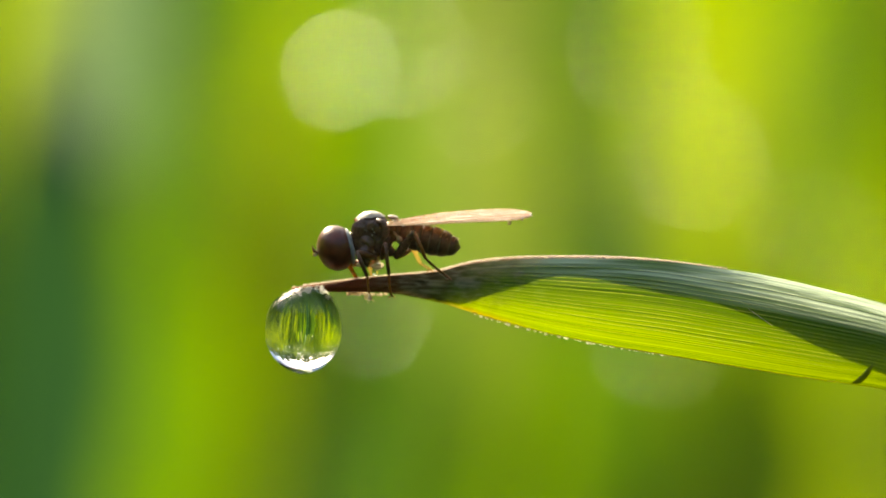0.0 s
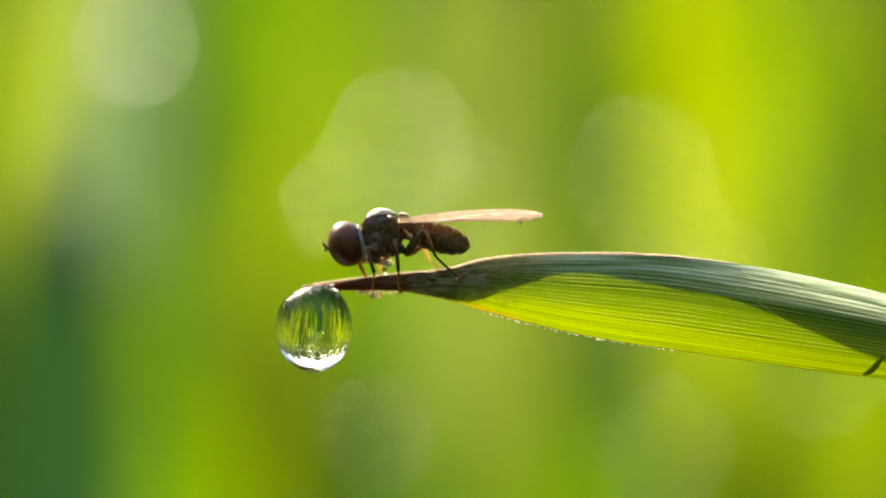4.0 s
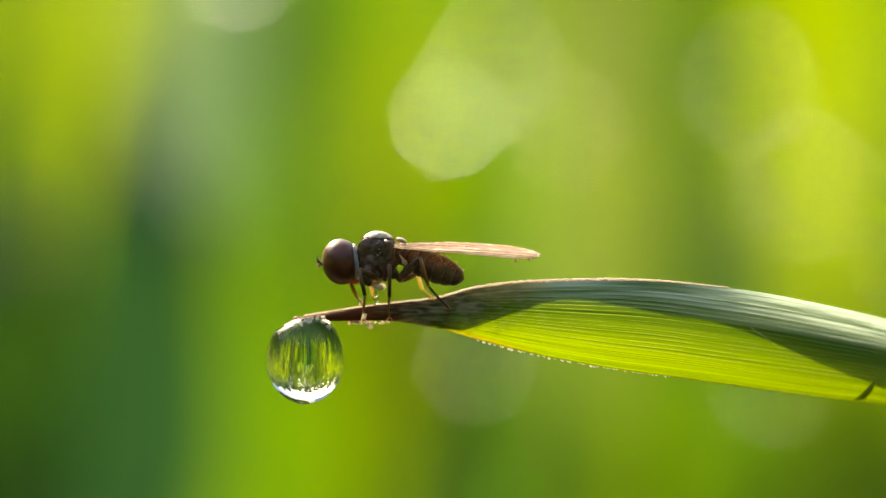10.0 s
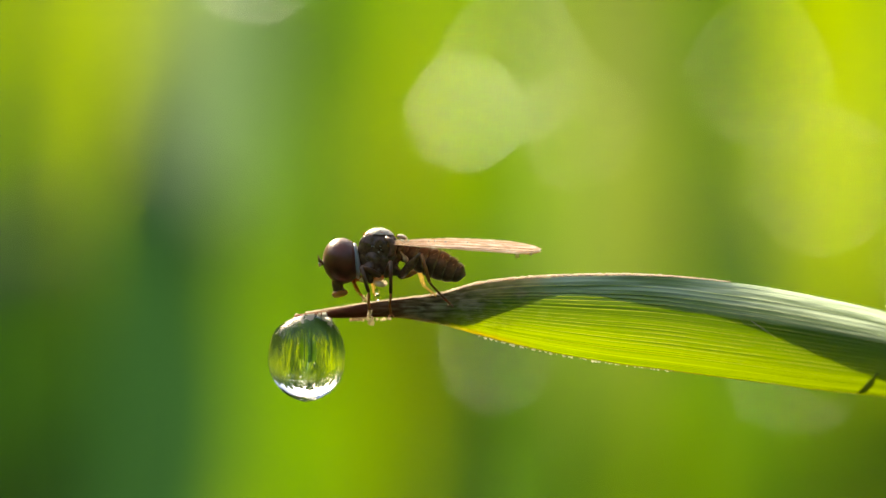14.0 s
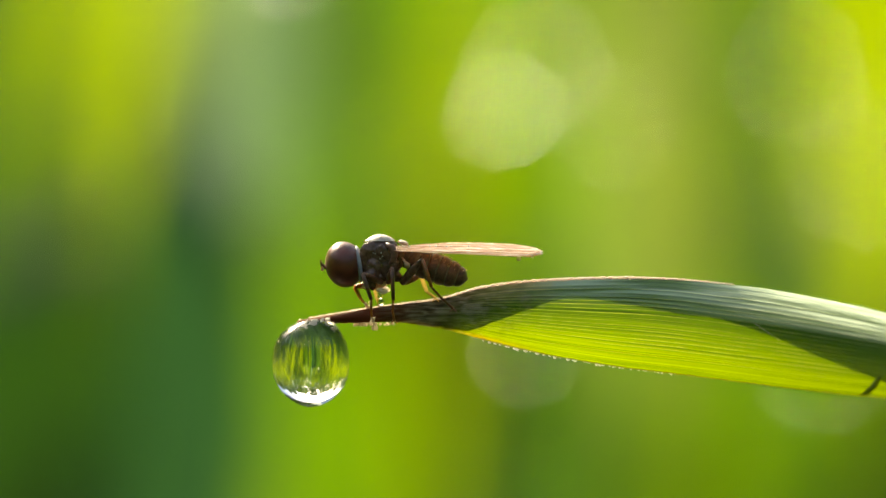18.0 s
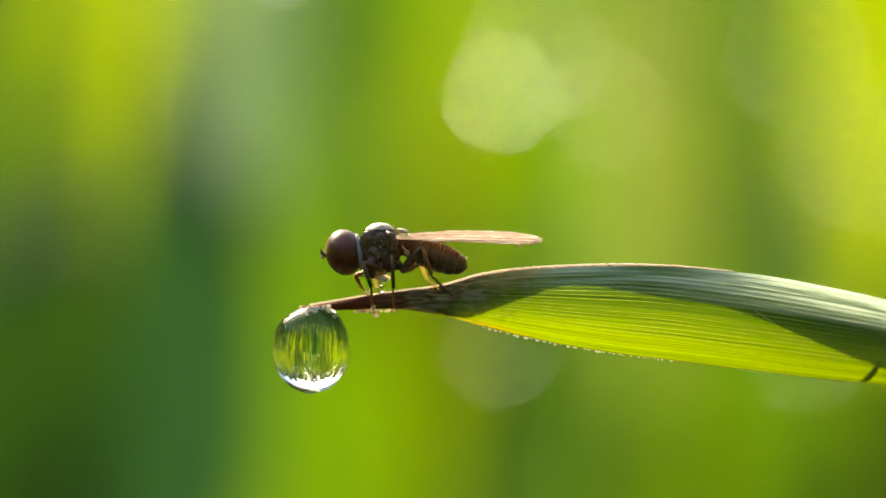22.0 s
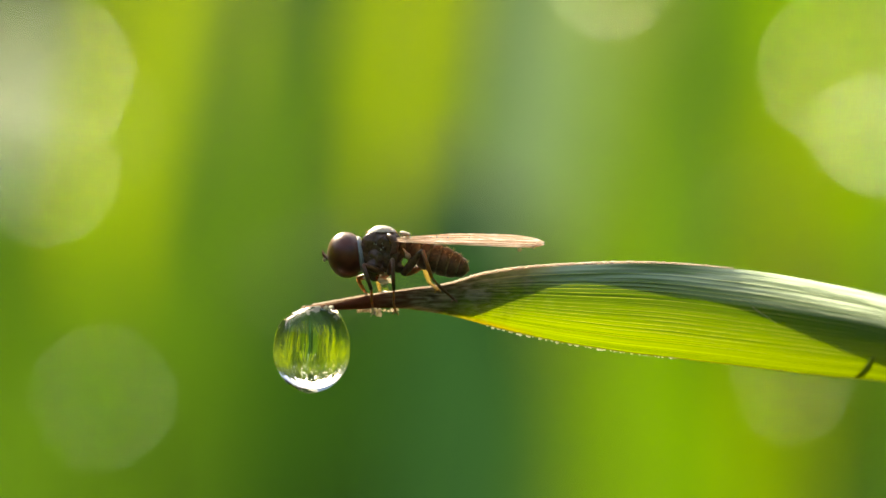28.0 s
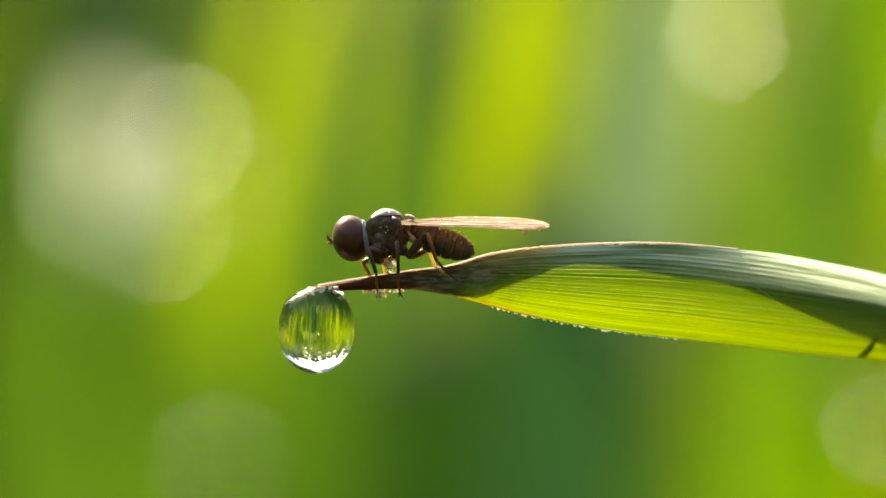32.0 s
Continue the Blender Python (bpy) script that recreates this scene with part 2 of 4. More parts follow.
    gleam = k.n("ShaderNodeTexNoise", Scale=1.0, Detail=3.0)
    at = k.n("ShaderNodeCombineXYZ")
    k.link(k.calc("MULTIPLY", u, 7.0), at.inputs[0]); k.link(k.calc("MULTIPLY", v, 15.0), at.inputs[1])
    k.link(at.outputs[0], gleam.inputs["Vector"])
    sheen_share = k.n("ShaderNodeMath"); sheen_share.operation = "MULTIPLY"
    k.link(k.calc("MULTIPLY", crest_sheen.outputs[0], k.calc("MULTIPLY", k.span(gleam.outputs[0], 0.3, 0.66), 1.7)), sheen_share.inputs[0]); k.link(dull.outputs[0], sheen_share.inputs[1])
    shine = k.n("ShaderNodeMath"); shine.operation = "MULTIPLY_ADD"; shine.inputs[1].default_value = 0.38
    k.link(sheen_share.outputs[0], shine.inputs[0]); k.link(frd.outputs[0], shine.inputs[2])
    m2 = k.n("ShaderNodeMixShader")
    k.link(shine.outputs[0], m2.inputs[0]); k.link(m1.outputs[0], m2.inputs[1]); k.link(g.outputs[0], m2.inputs[2])
    k.link(m2.outputs[0], k.out.inputs[0])
    return k.m


def wing_skin():
    k = Nodes("wing_membrane")
    nz = k.noise(9000, 4, stretch=(0.3, 1, 1))
    c = k.ramp(nz.outputs[0], [(0.34, (0.60, 0.26, 0.11)), (0.5, (0.92, 0.56, 0.30)), (0.64, (1.0, 0.88, 0.70))])
    d = k.n("ShaderNodeBsdfDiffuse"); t = k.n("ShaderNodeBsdfTranslucent"); g = k.n("ShaderNodeBsdfGlossy", Roughness=0.3)
    tr = k.n("ShaderNodeBsdfTransparent")
    k.link(c.outputs[0], d.inputs[0]); k.link(c.outputs[0], t.inputs[0])
    b = k.bump(nz.outputs[0], 0.4, 6e-6)
    k.link(b.outputs[0], g.inputs["Normal"])
    m1 = k.n("ShaderNodeMixShader", Fac=0.6); k.link(d.outputs[0], m1.inputs[1]); k.link(t.outputs[0], m1.inputs[2])
    m2 = k.n("ShaderNodeMixShader", Fac=0.12); k.link(m1.outputs[0], m2.inputs[1]); k.link(tr.outputs[0], m2.inputs[2])
    m3 = k.n("ShaderNodeMixShader", Fac=0.15); k.link(m2.outputs[0], m3.inputs[1]); k.link(g.outputs[0], m3.inputs[2])
    k.link(m3.outputs[0], k.out.inputs[0])
    return k.m


def eye_skin():
    k = Nodes("compound_eye")
    tc = k.n("ShaderNodeTexCoord")
    vo = k.n("ShaderNodeTexVoronoi", Scale=42000.0)
    k.link(tc.outputs["Object"], vo.inputs["Vector"])
    nz = k.noise(2500, 3)
    c = k.ramp(nz.outputs[0], [(0.3, (0.080, 0.017, 0.009)), (0.7, (0.17, 0.038, 0.019))])
    p = k.n("ShaderNodeBsdfPrincipled", Roughness=0.35)
    p.inputs["Specular IOR Level"].default_value = 0.55
    p.inputs["Sheen Weight"].default_value, p.inputs["Sheen Roughness"].default_value = 0.10, 0.25
    k.link(c.outputs[0], p.inputs["Base Color"])
    k.link(k.bump(vo.outputs["Distance"], 0.5, 3e-6).outputs[0], p.inputs["Normal"])
    k.link(p.outputs[0], k.out.inputs[0])
    return k.m


WATER = clear("water")
FROST = leafy("bright_dew", (0.75, 0.74, 0.66), (0.92, 0.90, 0.82), (0.80, 0.78, 0.66), (0.98, 0.95, 0.82), 3000, 0.2, 0.8, 0.15, 0.42)
BLADE = blade_skin()
WING = wing_skin()
EYE = eye_skin()
VEIN = solid("wing_vein", (0.60, 0.36, 0.18), (0.88, 0.62, 0.40), 0.45)
CUTICLE = solid("dark_cuticle", (0.038, 0.019, 0.012), (0.21, 0.102, 0.062), 0.36, 14000, 0.8, 1.2e-5, spec=0.5, sheen=0.1)
GLOSS = solid("glossy_cuticle", (0.042, 0.020, 0.013), (0.22, 0.105, 0.064), 0.24, 12000, 0.7, 7e-6, spec=0.5, sheen=0.05)
# dusting on the thorax back, paled further to carry its rim light
DUST = solid("dusted_cuticle", (0.30, 0.21, 0.16), (0.66, 0.52, 0.41), 0.7, 22000, 0.6, 5e-6, sheen=0.5)
SHIELD = solid("shield_cuticle", (0.25, 0.20, 0.145), (0.64, 0.54, 0.42), 0.45, 22000, 0.6, 5e-6, spec=0.6, sheen=0.5)
SILVER = solid("silvery_pile", (0.22, 0.23, 0.26), (0.48, 0.49, 0.54), 0.55, 26000, 0.6, 3e-6, sheen=0.6)
LEG_DARK = solid("leg_cuticle", (0.05, 0.024, 0.013), (0.24, 0.105, 0.05), 0.34, 20000, 0.5, 4e-6, sss=0.35)
LEG_AMBER = solid("amber_cuticle", (0.34, 0.13, 0.03), (0.62, 0.30, 0.08), 0.4, 20000, 0.4, 3e-6, sss=0.6)
LEG_RUST = solid("rusty_cuticle", (0.20, 0.075, 0.022), (0.46, 0.20, 0.065), 0.4, 20000, 0.4, 3e-6, sss=0.5)
PALE = solid("pale_cuticle", (0.55, 0.42, 0.25), (0.80, 0.68, 0.48), 0.45, 20000, 0.3, 3e-6, sss=0.5)
HALTERE = solid("haltere_cuticle", (0.32, 0.20, 0.12), (0.58, 0.42, 0.30), 0.4, 20000, 0.3, 3e-6, sss=0.4)
LEG_YELLOW = leafy("honey_cuticle", (0.45, 0.28, 0.06), (0.70, 0.50, 0.16), (0.70, 0.42, 0.06), (0.95, 0.72, 0.20), 20000, 0.35, 0.6, 0.08, 0.35)
CRUST = leafy("pale_crust", (0.55, 0.42, 0.30), (0.85, 0.74, 0.60), (0.60, 0.42, 0.26), (0.96, 0.86, 0.66), 20000, 0.4, 0.7, 0.08, 0.4)
# Tones stand for light: G_SUN for sun; G_DEEP, G_SHADE, G_TEAL for shade.
G_SUN = leafy("sun_toned_grass", (0.07, 0.15, 0.010), (0.14, 0.24, 0.014), (0.21, 0.34, 0.003), (0.52, 0.66, 0.006), 25)
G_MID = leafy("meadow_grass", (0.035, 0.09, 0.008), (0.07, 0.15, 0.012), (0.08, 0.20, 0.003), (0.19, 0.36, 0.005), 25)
G_DEEP = leafy("shade_toned_leaf", (0.024, 0.075, 0.012), (0.055, 0.125, 0.024), (0.045, 0.12, 0.005), (0.11, 0.22, 0.010), 25)
G_SHADE = leafy("deep_shade_grass", (0.010, 0.034, 0.007), (0.024, 0.062, 0.013), (0.009, 0.040, 0.003), (0.026, 0.080, 0.005), 25)
G_TEAL = leafy("shade_toned_teal", (0.018, 0.062, 0.022), (0.044, 0.112, 0.042), (0.011, 0.052, 0.012), (0.030, 0.098, 0.024), 25)
G_BLUE = leafy("blue_green_reed", (0.13, 0.24, 0.12), (0.25, 0.39, 0.22), (0.15, 0.27, 0.12), (0.26, 0.41, 0.21), 25, 0.5, 0.4, 0.12)
G_PALE = leafy("pale_seed_grass", (0.17, 0.22, 0.06), (0.28, 0.33, 0.11), (0.18, 0.26, 0.04), (0.32, 0.40, 0.08), 25)
G_WHITE = leafy("bleached_grass", (0.62, 0.64, 0.52), (0.82, 0.83, 0.70), (0.60, 0.64, 0.50), (0.80, 0.83, 0.66), 25)
TURF = solid("turf", (0.05, 0.075, 0.02), (0.15, 0.19, 0.06), 0.95, 60, 1.0, 0.01)


# ---- builders ----
def S(a, b, d=0.0):
    return Vector(((a - 784) * U, d * U, Z0 - (b - 441) * U))


def mesh_of(bm, name, mat, smooth=True):
    me = bpy.data.meshes.new(name)
    bmesh.ops.recalc_face_normals(bm, faces=bm.faces)
    bm.to_mesh(me)
    bm.free()
    for f in me.polygons:
        f.use_smooth = smooth
    me.materials.append(mat)
    return me


def thing(name, at, label, category, group=""):
    ob = new(name)
    ob.empty_display_size = 0.001
    ob.location = at
    return tagged(ob, label, category, group)


ANCHOR = {}


def part(name, bm, mat, parent, label="", at=None, smooth=True):
    """Links bm, whose vertices are in world space, as one mesh under parent; at: its own origin."""
    base = ANCHOR.get(parent.name, Vector(parent.location))
    at = Vector(at) if at is not None else base
    bmesh.ops.translate(bm, verts=bm.verts, vec=-at)
    ob = new(name, mesh_of(bm, name, mat, smooth))
    ob.parent = parent
    ob.location = at - base
    ANCHOR[ob.name] = at
    if label:
        ob["label"] = label
    return ob


def ball(bm, at, r, segs=20, rings=12, turn=None):
    """An ellipsoid of radii r (units) at sheet place at."""
    m = Matrix.Translation(at) @ (turn or Matrix()) @ Matrix.Diagonal((r[0] * U, r[1] * U, r[2] * U, 1))
    return bmesh.ops.create_uvsphere(bm, u_segments=segs, v_segments=rings, radius=1, matrix=m)["verts"]


def lean(deg):
    return Matrix.Rotation(radians(deg), 4, "Y")


def roughen(verts, amount, scale):
    for v in verts:
        v.co += Vector(noise.noise_vector(v.co * scale)) * amount * U


def tube(bm, pts, radii, segs=10, squash=1.0):
    """A round limb through world points, radii in units, closed at both ends."""
    rings = []
    n = len(pts)
    for i, p in enumerate(pts):
        way = (pts[min(i + 1, n - 1)] - pts[max(i - 1, 0)]).normalized()
        side = way.cross(Vector((0, 1, 0)))
        side = side.normalized() if side.length > 1e-6 else Vector((1, 0, 0))
        up = side.cross(way).normalized()
        r = radii[i] * U
        rings.append([bm.verts.new(p + side * math.cos(a) * r + up * math.sin(a) * r * squash)
                      for a in (2 * math.pi * j / segs for j in range(segs))])
    for a, b in zip(rings, rings[1:]):
        for j in range(segs):
            bm.faces.new((a[j], a[(j + 1) % segs], b[(j + 1) % segs], b[j]))
    for ring, p in ((rings[0], pts[0]), (rings[-1], pts[-1])):
        c = bm.verts.new(p)
        for j in range(segs):
            bm.faces.new((ring[j], ring[(j + 1) % segs], c))


def lathe(bm, axis_a, axis_b, profile, segs=32):
    """Turned body: profile of (share along the axis, radius in units)."""
    way = axis_b - axis_a
    tube(bm, [axis_a + way * t for t, r in profile], [r for t, r in profile], segs)


def spline(table, t):
    """Smooth reading of a table of (t, value)."""
    if t <= table[0][0]:
        return table[0][1]
    for i in range(len(table) - 1):
        t0, v0 = table[i]
        t1, v1 = table[i + 1]
        if t <= t1:
            m0 = (v1 - table[i - 1][1]) / (t1 - table[i - 1][0]) if i else (v1 - v0) / (t1 - t0)
            m1 = (table[i + 2][1] - v0) / (table[i + 2][0] - t0) if i + 2 < len(table) else (v1 - v0) / (t1 - t0)
            h = t1 - t0
            s = (t - t0) / h
            return ((2 * s**3 - 3 * s**2 + 1) * v0 + (s**3 - 2 * s**2 + s) * h * m0 + (3 * s**2 - 2 * s**3) * v1 + (s**3 - s**2) * h * m1)
    return table[-1][1]


# ---- ground ----
bm = bmesh.new()
bmesh.ops.create_grid(bm, x_segments=40, y_segments=40, size=400)
for v in bm.verts:
    v.co.z = 0.0
ground = new("ground", mesh_of(bm, "ground", TURF))
tagged(ground, "green mossy turf of a meadow under dense grass", "ground", kind="structure")

# ---- the blade that carries the insect ----
TOP = [(526, 566), (560, 560), (600, 553), (650, 545), (700, 538), (760, 531), (800, 523), (830, 513), (870, 504), (920, 497),
       (980, 492), (1050, 489), (1120, 488), (1200, 491), (1280, 499), (1360, 509), (1440, 523), (1568, 550), (1700, 585), (1850, 640)]
LOW = [(526, 571), (560, 571), (600, 570), (650, 569), (700, 569), (760, 577), (800, 585), (850, 598), (900, 611), (950, 622),
       (1000, 632), (1100, 648), (1200, 660), (1320, 675), (1400, 685), (1480, 694), (1568, 703), (1700, 728), (1850, 770)]


# depth of the lower margin along the blade, and how far the back half reaches behind the crest
BASE = [(526, 8), (600, 14), (700, 28), (780, 38), (850, 22), (1000, -42), (1180, -112), (1350, -195), (1540, -320), (1700, -440), (1850, -560)]
BACK = [(700, 6), (760, 46), (791, 54), (810, 51), (847, 38), (894, 26), (954, 13), (992, 9), (1045, 12), (1087, 20), (1130, 22), (1171, 19), (1240, 5), (1298, 2), (1336, 5), (1398, 17), (1474, 30), (1560, 34), (1850, 30)]


def blade_point(a, v):
    """A point of the blade: a along it, v from the lower margin (0) to the crest (1) and on over the back half (2)."""
    top, low = spline(TOP, a) + 3 * max(0.0, 1 - ((a - 1060) / 260) ** 2), spline(LOW, a)
    full = min(1.0, max(0.0, (a - 700) / 350))
    full = full * full * (3 - 2 * full)
    right = min(1.0, max(0.0, (a - 1080) / 300))
    right = right * right * (3 - 2 * right)
    w = min(v, 1.0)
    b = low + (top - low) * (w - 0.10 * right * w * (1 - w) * 4 * (w - 0.2))
    gutter = full * (38 * w**2.2 + 12 * (1 - w)**2) * (1 - 0.5 * right) + 64 * right * max(0.0, (w - 0.66) / 0.34) ** 1.3
    rolled = (1 - full) * 9 * math.sin(math.pi * w)
    d = spline(BASE, a) + gutter - rolled
    if v > 1:
        s = v - 1
        d += s * spline(BACK, a) * (1 + 0.07 * noise.noise(Vector((a * 0.045, 0.3, 0))) + 0.05 * noise.noise(Vector((a * 0.17, 4.0, 0))))
        b += 9 * s + 3 * math.sin(s * 3)
    k = 1 + d * U / REACH                             # the sheet narrows towards the eye
    return S(784 + (a - 784) * k, 441 + (b - 441) * k, d)


def build_blade():
    t = thing("grass_blade", S(1500, 620, 20), "arching green grass blade with a dried brown tip, beaded with dew", "grass blade")
    nu, nv = 190, 180
    bm = bmesh.new()
    uvl = bm.loops.layers.uv.new("UVMap")
    grid, uvs = [], {}
    for i in range(nu + 1):
        a = 526 + (1850 - 526) * (i / nu)
        row = []
        for j in range(nv + 1):
            v = 1.35 * j / nv if j < nv * 20 / 27 else 1 + (j / nv - 20 / 27) / (7 / 27)
            p = blade_point(a, v)
            full = min(1.0, max(0.0, (a - 780) / 150))
            p.y += full * 0.9 * U * (0.45 + noise.noise(Vector((round(v * 22) * 3.1, a * 0.006, 1)))) * math.cos(v * 2 * math.pi * 22) * min(1, max(0, 1.1 - v) * 4)
            vert = bm.verts.new(p)
            uvs[vert] = (i / nu, v)
            row.append(vert)
        grid.append(row)
    for i in range(nu):
        for j in range(nv):
            bm.faces.new((grid[i][j], grid[i + 1][j], grid[i + 1][j + 1], grid[i][j + 1]))
    for f in bm.faces:
        for lp in f.loops:
            lp[uvl].uv = uvs[lp.vert]
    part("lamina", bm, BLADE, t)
    # the leaf's lower end wraps a stalk that stands in the turf
    bm = bmesh.new()
    end = blade_point(1846, 0.5)
    way = [end, end + Vector((0.003, -0.002, -0.0025)), end + Vector((0.0055, -0.0035, -0.010)), end + Vector((0.0065, -0.004, -0.04))]
    root = Vector((end.x + 0.012, end.y - 0.003, -0.004))
    way += [way[-1].lerp(root, i / 12) for i in range(1, 13)]
    tube(bm, way, [66, 62, 58, 56] + [56 + 3 * i for i in range(1, 13)], 14, 0.35)
    part("stalk", bm, STALK, t, "green ribbed grass stalk standing in the turf")
    # rolled back of the dried point
    bm = bmesh.new()
    pts, radii = [], []
    for i in range(44):
        a = 526 + i * 4.6
        top, low = spline(TOP, a), spline(LOW, a)
        pts.append(S(a, (top + low) / 2 + 0.5, spline(BASE, a) + 5))
        radii.append(max(2.2, (low - top) / 2 + 0.6) * (1.0 if a < 640 else max(0.15, 1 - (a - 640) / 85)))
    tube(bm, pts, radii, 16, 0.8)
    roughen(bm.verts, 1.6, 9000)
    part("dried_tip", bm, TIP, t, "rolled reddish brown dried leaf tip")
    # thickened lower margin, and a pale tube painted as the crest's rim light
    for name, v, r, mat in (("lower_margin", 0.0, 1.5, MARGIN), ("crest_rim_light", 1.0, 4.8, RIM)):
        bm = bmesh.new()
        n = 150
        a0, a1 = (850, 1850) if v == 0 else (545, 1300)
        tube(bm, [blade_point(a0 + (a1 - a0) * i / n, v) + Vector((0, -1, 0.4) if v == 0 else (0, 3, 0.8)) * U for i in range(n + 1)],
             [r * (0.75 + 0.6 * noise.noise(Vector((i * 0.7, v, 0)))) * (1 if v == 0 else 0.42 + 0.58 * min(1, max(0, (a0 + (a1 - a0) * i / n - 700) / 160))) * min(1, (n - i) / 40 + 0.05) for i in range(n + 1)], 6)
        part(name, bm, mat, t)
    # a silk thread stretched over the blade
    bm = bmesh.new()
    line = [blade_point(1336 + 44 * i / 10, 0.66 - 0.14 * i / 10) + Vector((0, -3, 0)) * U for i in range(11)]
    tube(bm, line, [0.45] * 11, 5)
    part("silk_thread", bm, RIM, t, "pale fine silk thread on the leaf")
    # a small curled scar in the lower margin
    bm = bmesh.new()
    fold = [blade_point(1524 + 4.4 * i, 0.02 + 0.004 * i * i) + Vector((0, -4, 0)) * U for i in range(9)]
    tube(bm, fold, [1.2 + 4.6 * math.sin(i / 8 * math.pi) for i in range(9)], 12, 0.6)
    roughen(bm.verts, 1.2, 9000)
    part("curled_scar", bm, SCAR, t, "small dark curled scar in the leaf margin")
    # fine teeth and hairs along both margins
    for name, v, a0, a1, count, size, mat in (("crest_hairs", 1.0, 700, 1300, 560, 2.4, RIM), ("edge_teeth", 0.0, 850, 1330, 120, 2.4, MARGIN)):
        bm = bmesh.new()
        for i in range(count):
            a = random.uniform(a0, a1)
            q = blade_point(a, v)
            way = Vector((random.uniform(-0.9, 0.4), random.uniform(-0.6, 0.3), 1.0 if v else -0.8)) * size * random.uniform(0.6, 1.6)
            tube(bm, [q, q + way * U], [0.9, 0.25], 4)
        part(name, bm, mat, t)
    return t


STALK = leafy("grass_stalk", (0.06, 0.14, 0.02), (0.14, 0.26, 0.05), (0.06, 0.15, 0.01), (0.14, 0.26, 0.03), 900, 0.45, 0.25)
SCAR = leafy("scarred_leaf", (0.05, 0.09, 0.015), (0.13, 0.18, 0.03), (0.10, 0.16, 0.006), (0.28, 0.34, 0.015), 4000, veil=0.15)
TIP = solid("dried_leaf", (0.18, 0.04, 0.022), (0.62, 0.22, 0.13), 0.36, 14000, 0.9, 1.6e-5, stretch=(0.10, 1, 1))
PEARL = leafy("pearly_dew", (0.80, 0.79, 0.72), (0.95, 0.93, 0.86), (0.90, 0.88, 0.78), (1.0, 0.98, 0.88), 3000, 0.2, 0.85, 0.12, 0.08)
MARGIN = leafy("leaf_margin", (0.22, 0.22, 0.03), (0.45, 0.42, 0.08), (0.50, 0.48, 0.04), (0.80, 0.74, 0.12), 4000, 0.4, 0.65, 0.06, 0.4)
# RIM is pale to stand for sun on the crest; hairs and thread share it
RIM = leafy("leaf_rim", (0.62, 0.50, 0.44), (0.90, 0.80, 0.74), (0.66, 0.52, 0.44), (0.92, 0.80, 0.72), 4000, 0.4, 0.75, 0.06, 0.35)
blade = build_blade()


# ---- hanging water drop ----
def build_drop():
    t = thing("water_drop", S(549, 572, 12), "large clear round water drop hanging from the leaf tip", "water drop")
    bm = bmesh.new()
    top, low = 566.0, 720.0
    shape = [(566, 27), (572, 35), (580, 45), (590, 54.5), (605, 62.5), (620, 66.5), (640, 68.5), (655, 68), (670, 64.5), (685, 56.8), (700, 44.5), (709, 33), (715.5, 20), (719, 8), (720, 0.5)]
    prof = []
    for i in range(90):
        b = top + (low - top) * (0.5 - 0.5 * math.cos(math.pi * i / 89))
        prof.append(((b - top) / (low - top), max(0.3, spline(shape, b))))
    lathe(bm, S(549, top, 12), S(549, low, 12), prof, 64)
    glare = bmesh.new()                                # white patches added for sky reflected in the neck
    rings = [(564 + 1.5 * i, max(0.3, spline(shape, 564 + 1.5 * i)) + 0.9) for i in range(17)]
    lathe(glare, S(549, 564, 12), S(549, 588, 12), [((b - 564) / 24, r) for b, r in rings], 72)
    bmesh.ops.delete(glare, geom=[f for f in glare.faces if f.calc_center_median().z < S(0, 578 + 16 * noise.noise(f.calc_center_median() * 2600)).z
                                 or noise.noise(f.calc_center_median() * 7000) < -0.12], context="FACES")
    for mesh in (bm, glare):
        for v in mesh.verts:                          # the neck clings to the slanting leaf
            up = max(0.0, (v.co.z - S(0, 600).z) / U) / 34
            v.co.x += up * up * 7 * U
            v.co.z += up * up * 0.10 * (v.co.x - S(549, 0).x)
    part("water_body", bm, WATER, t)
    part("neck_glare", glare, FROST, t, "white patches for sky reflected in the drop's neck")
    return t


drop = build_drop()


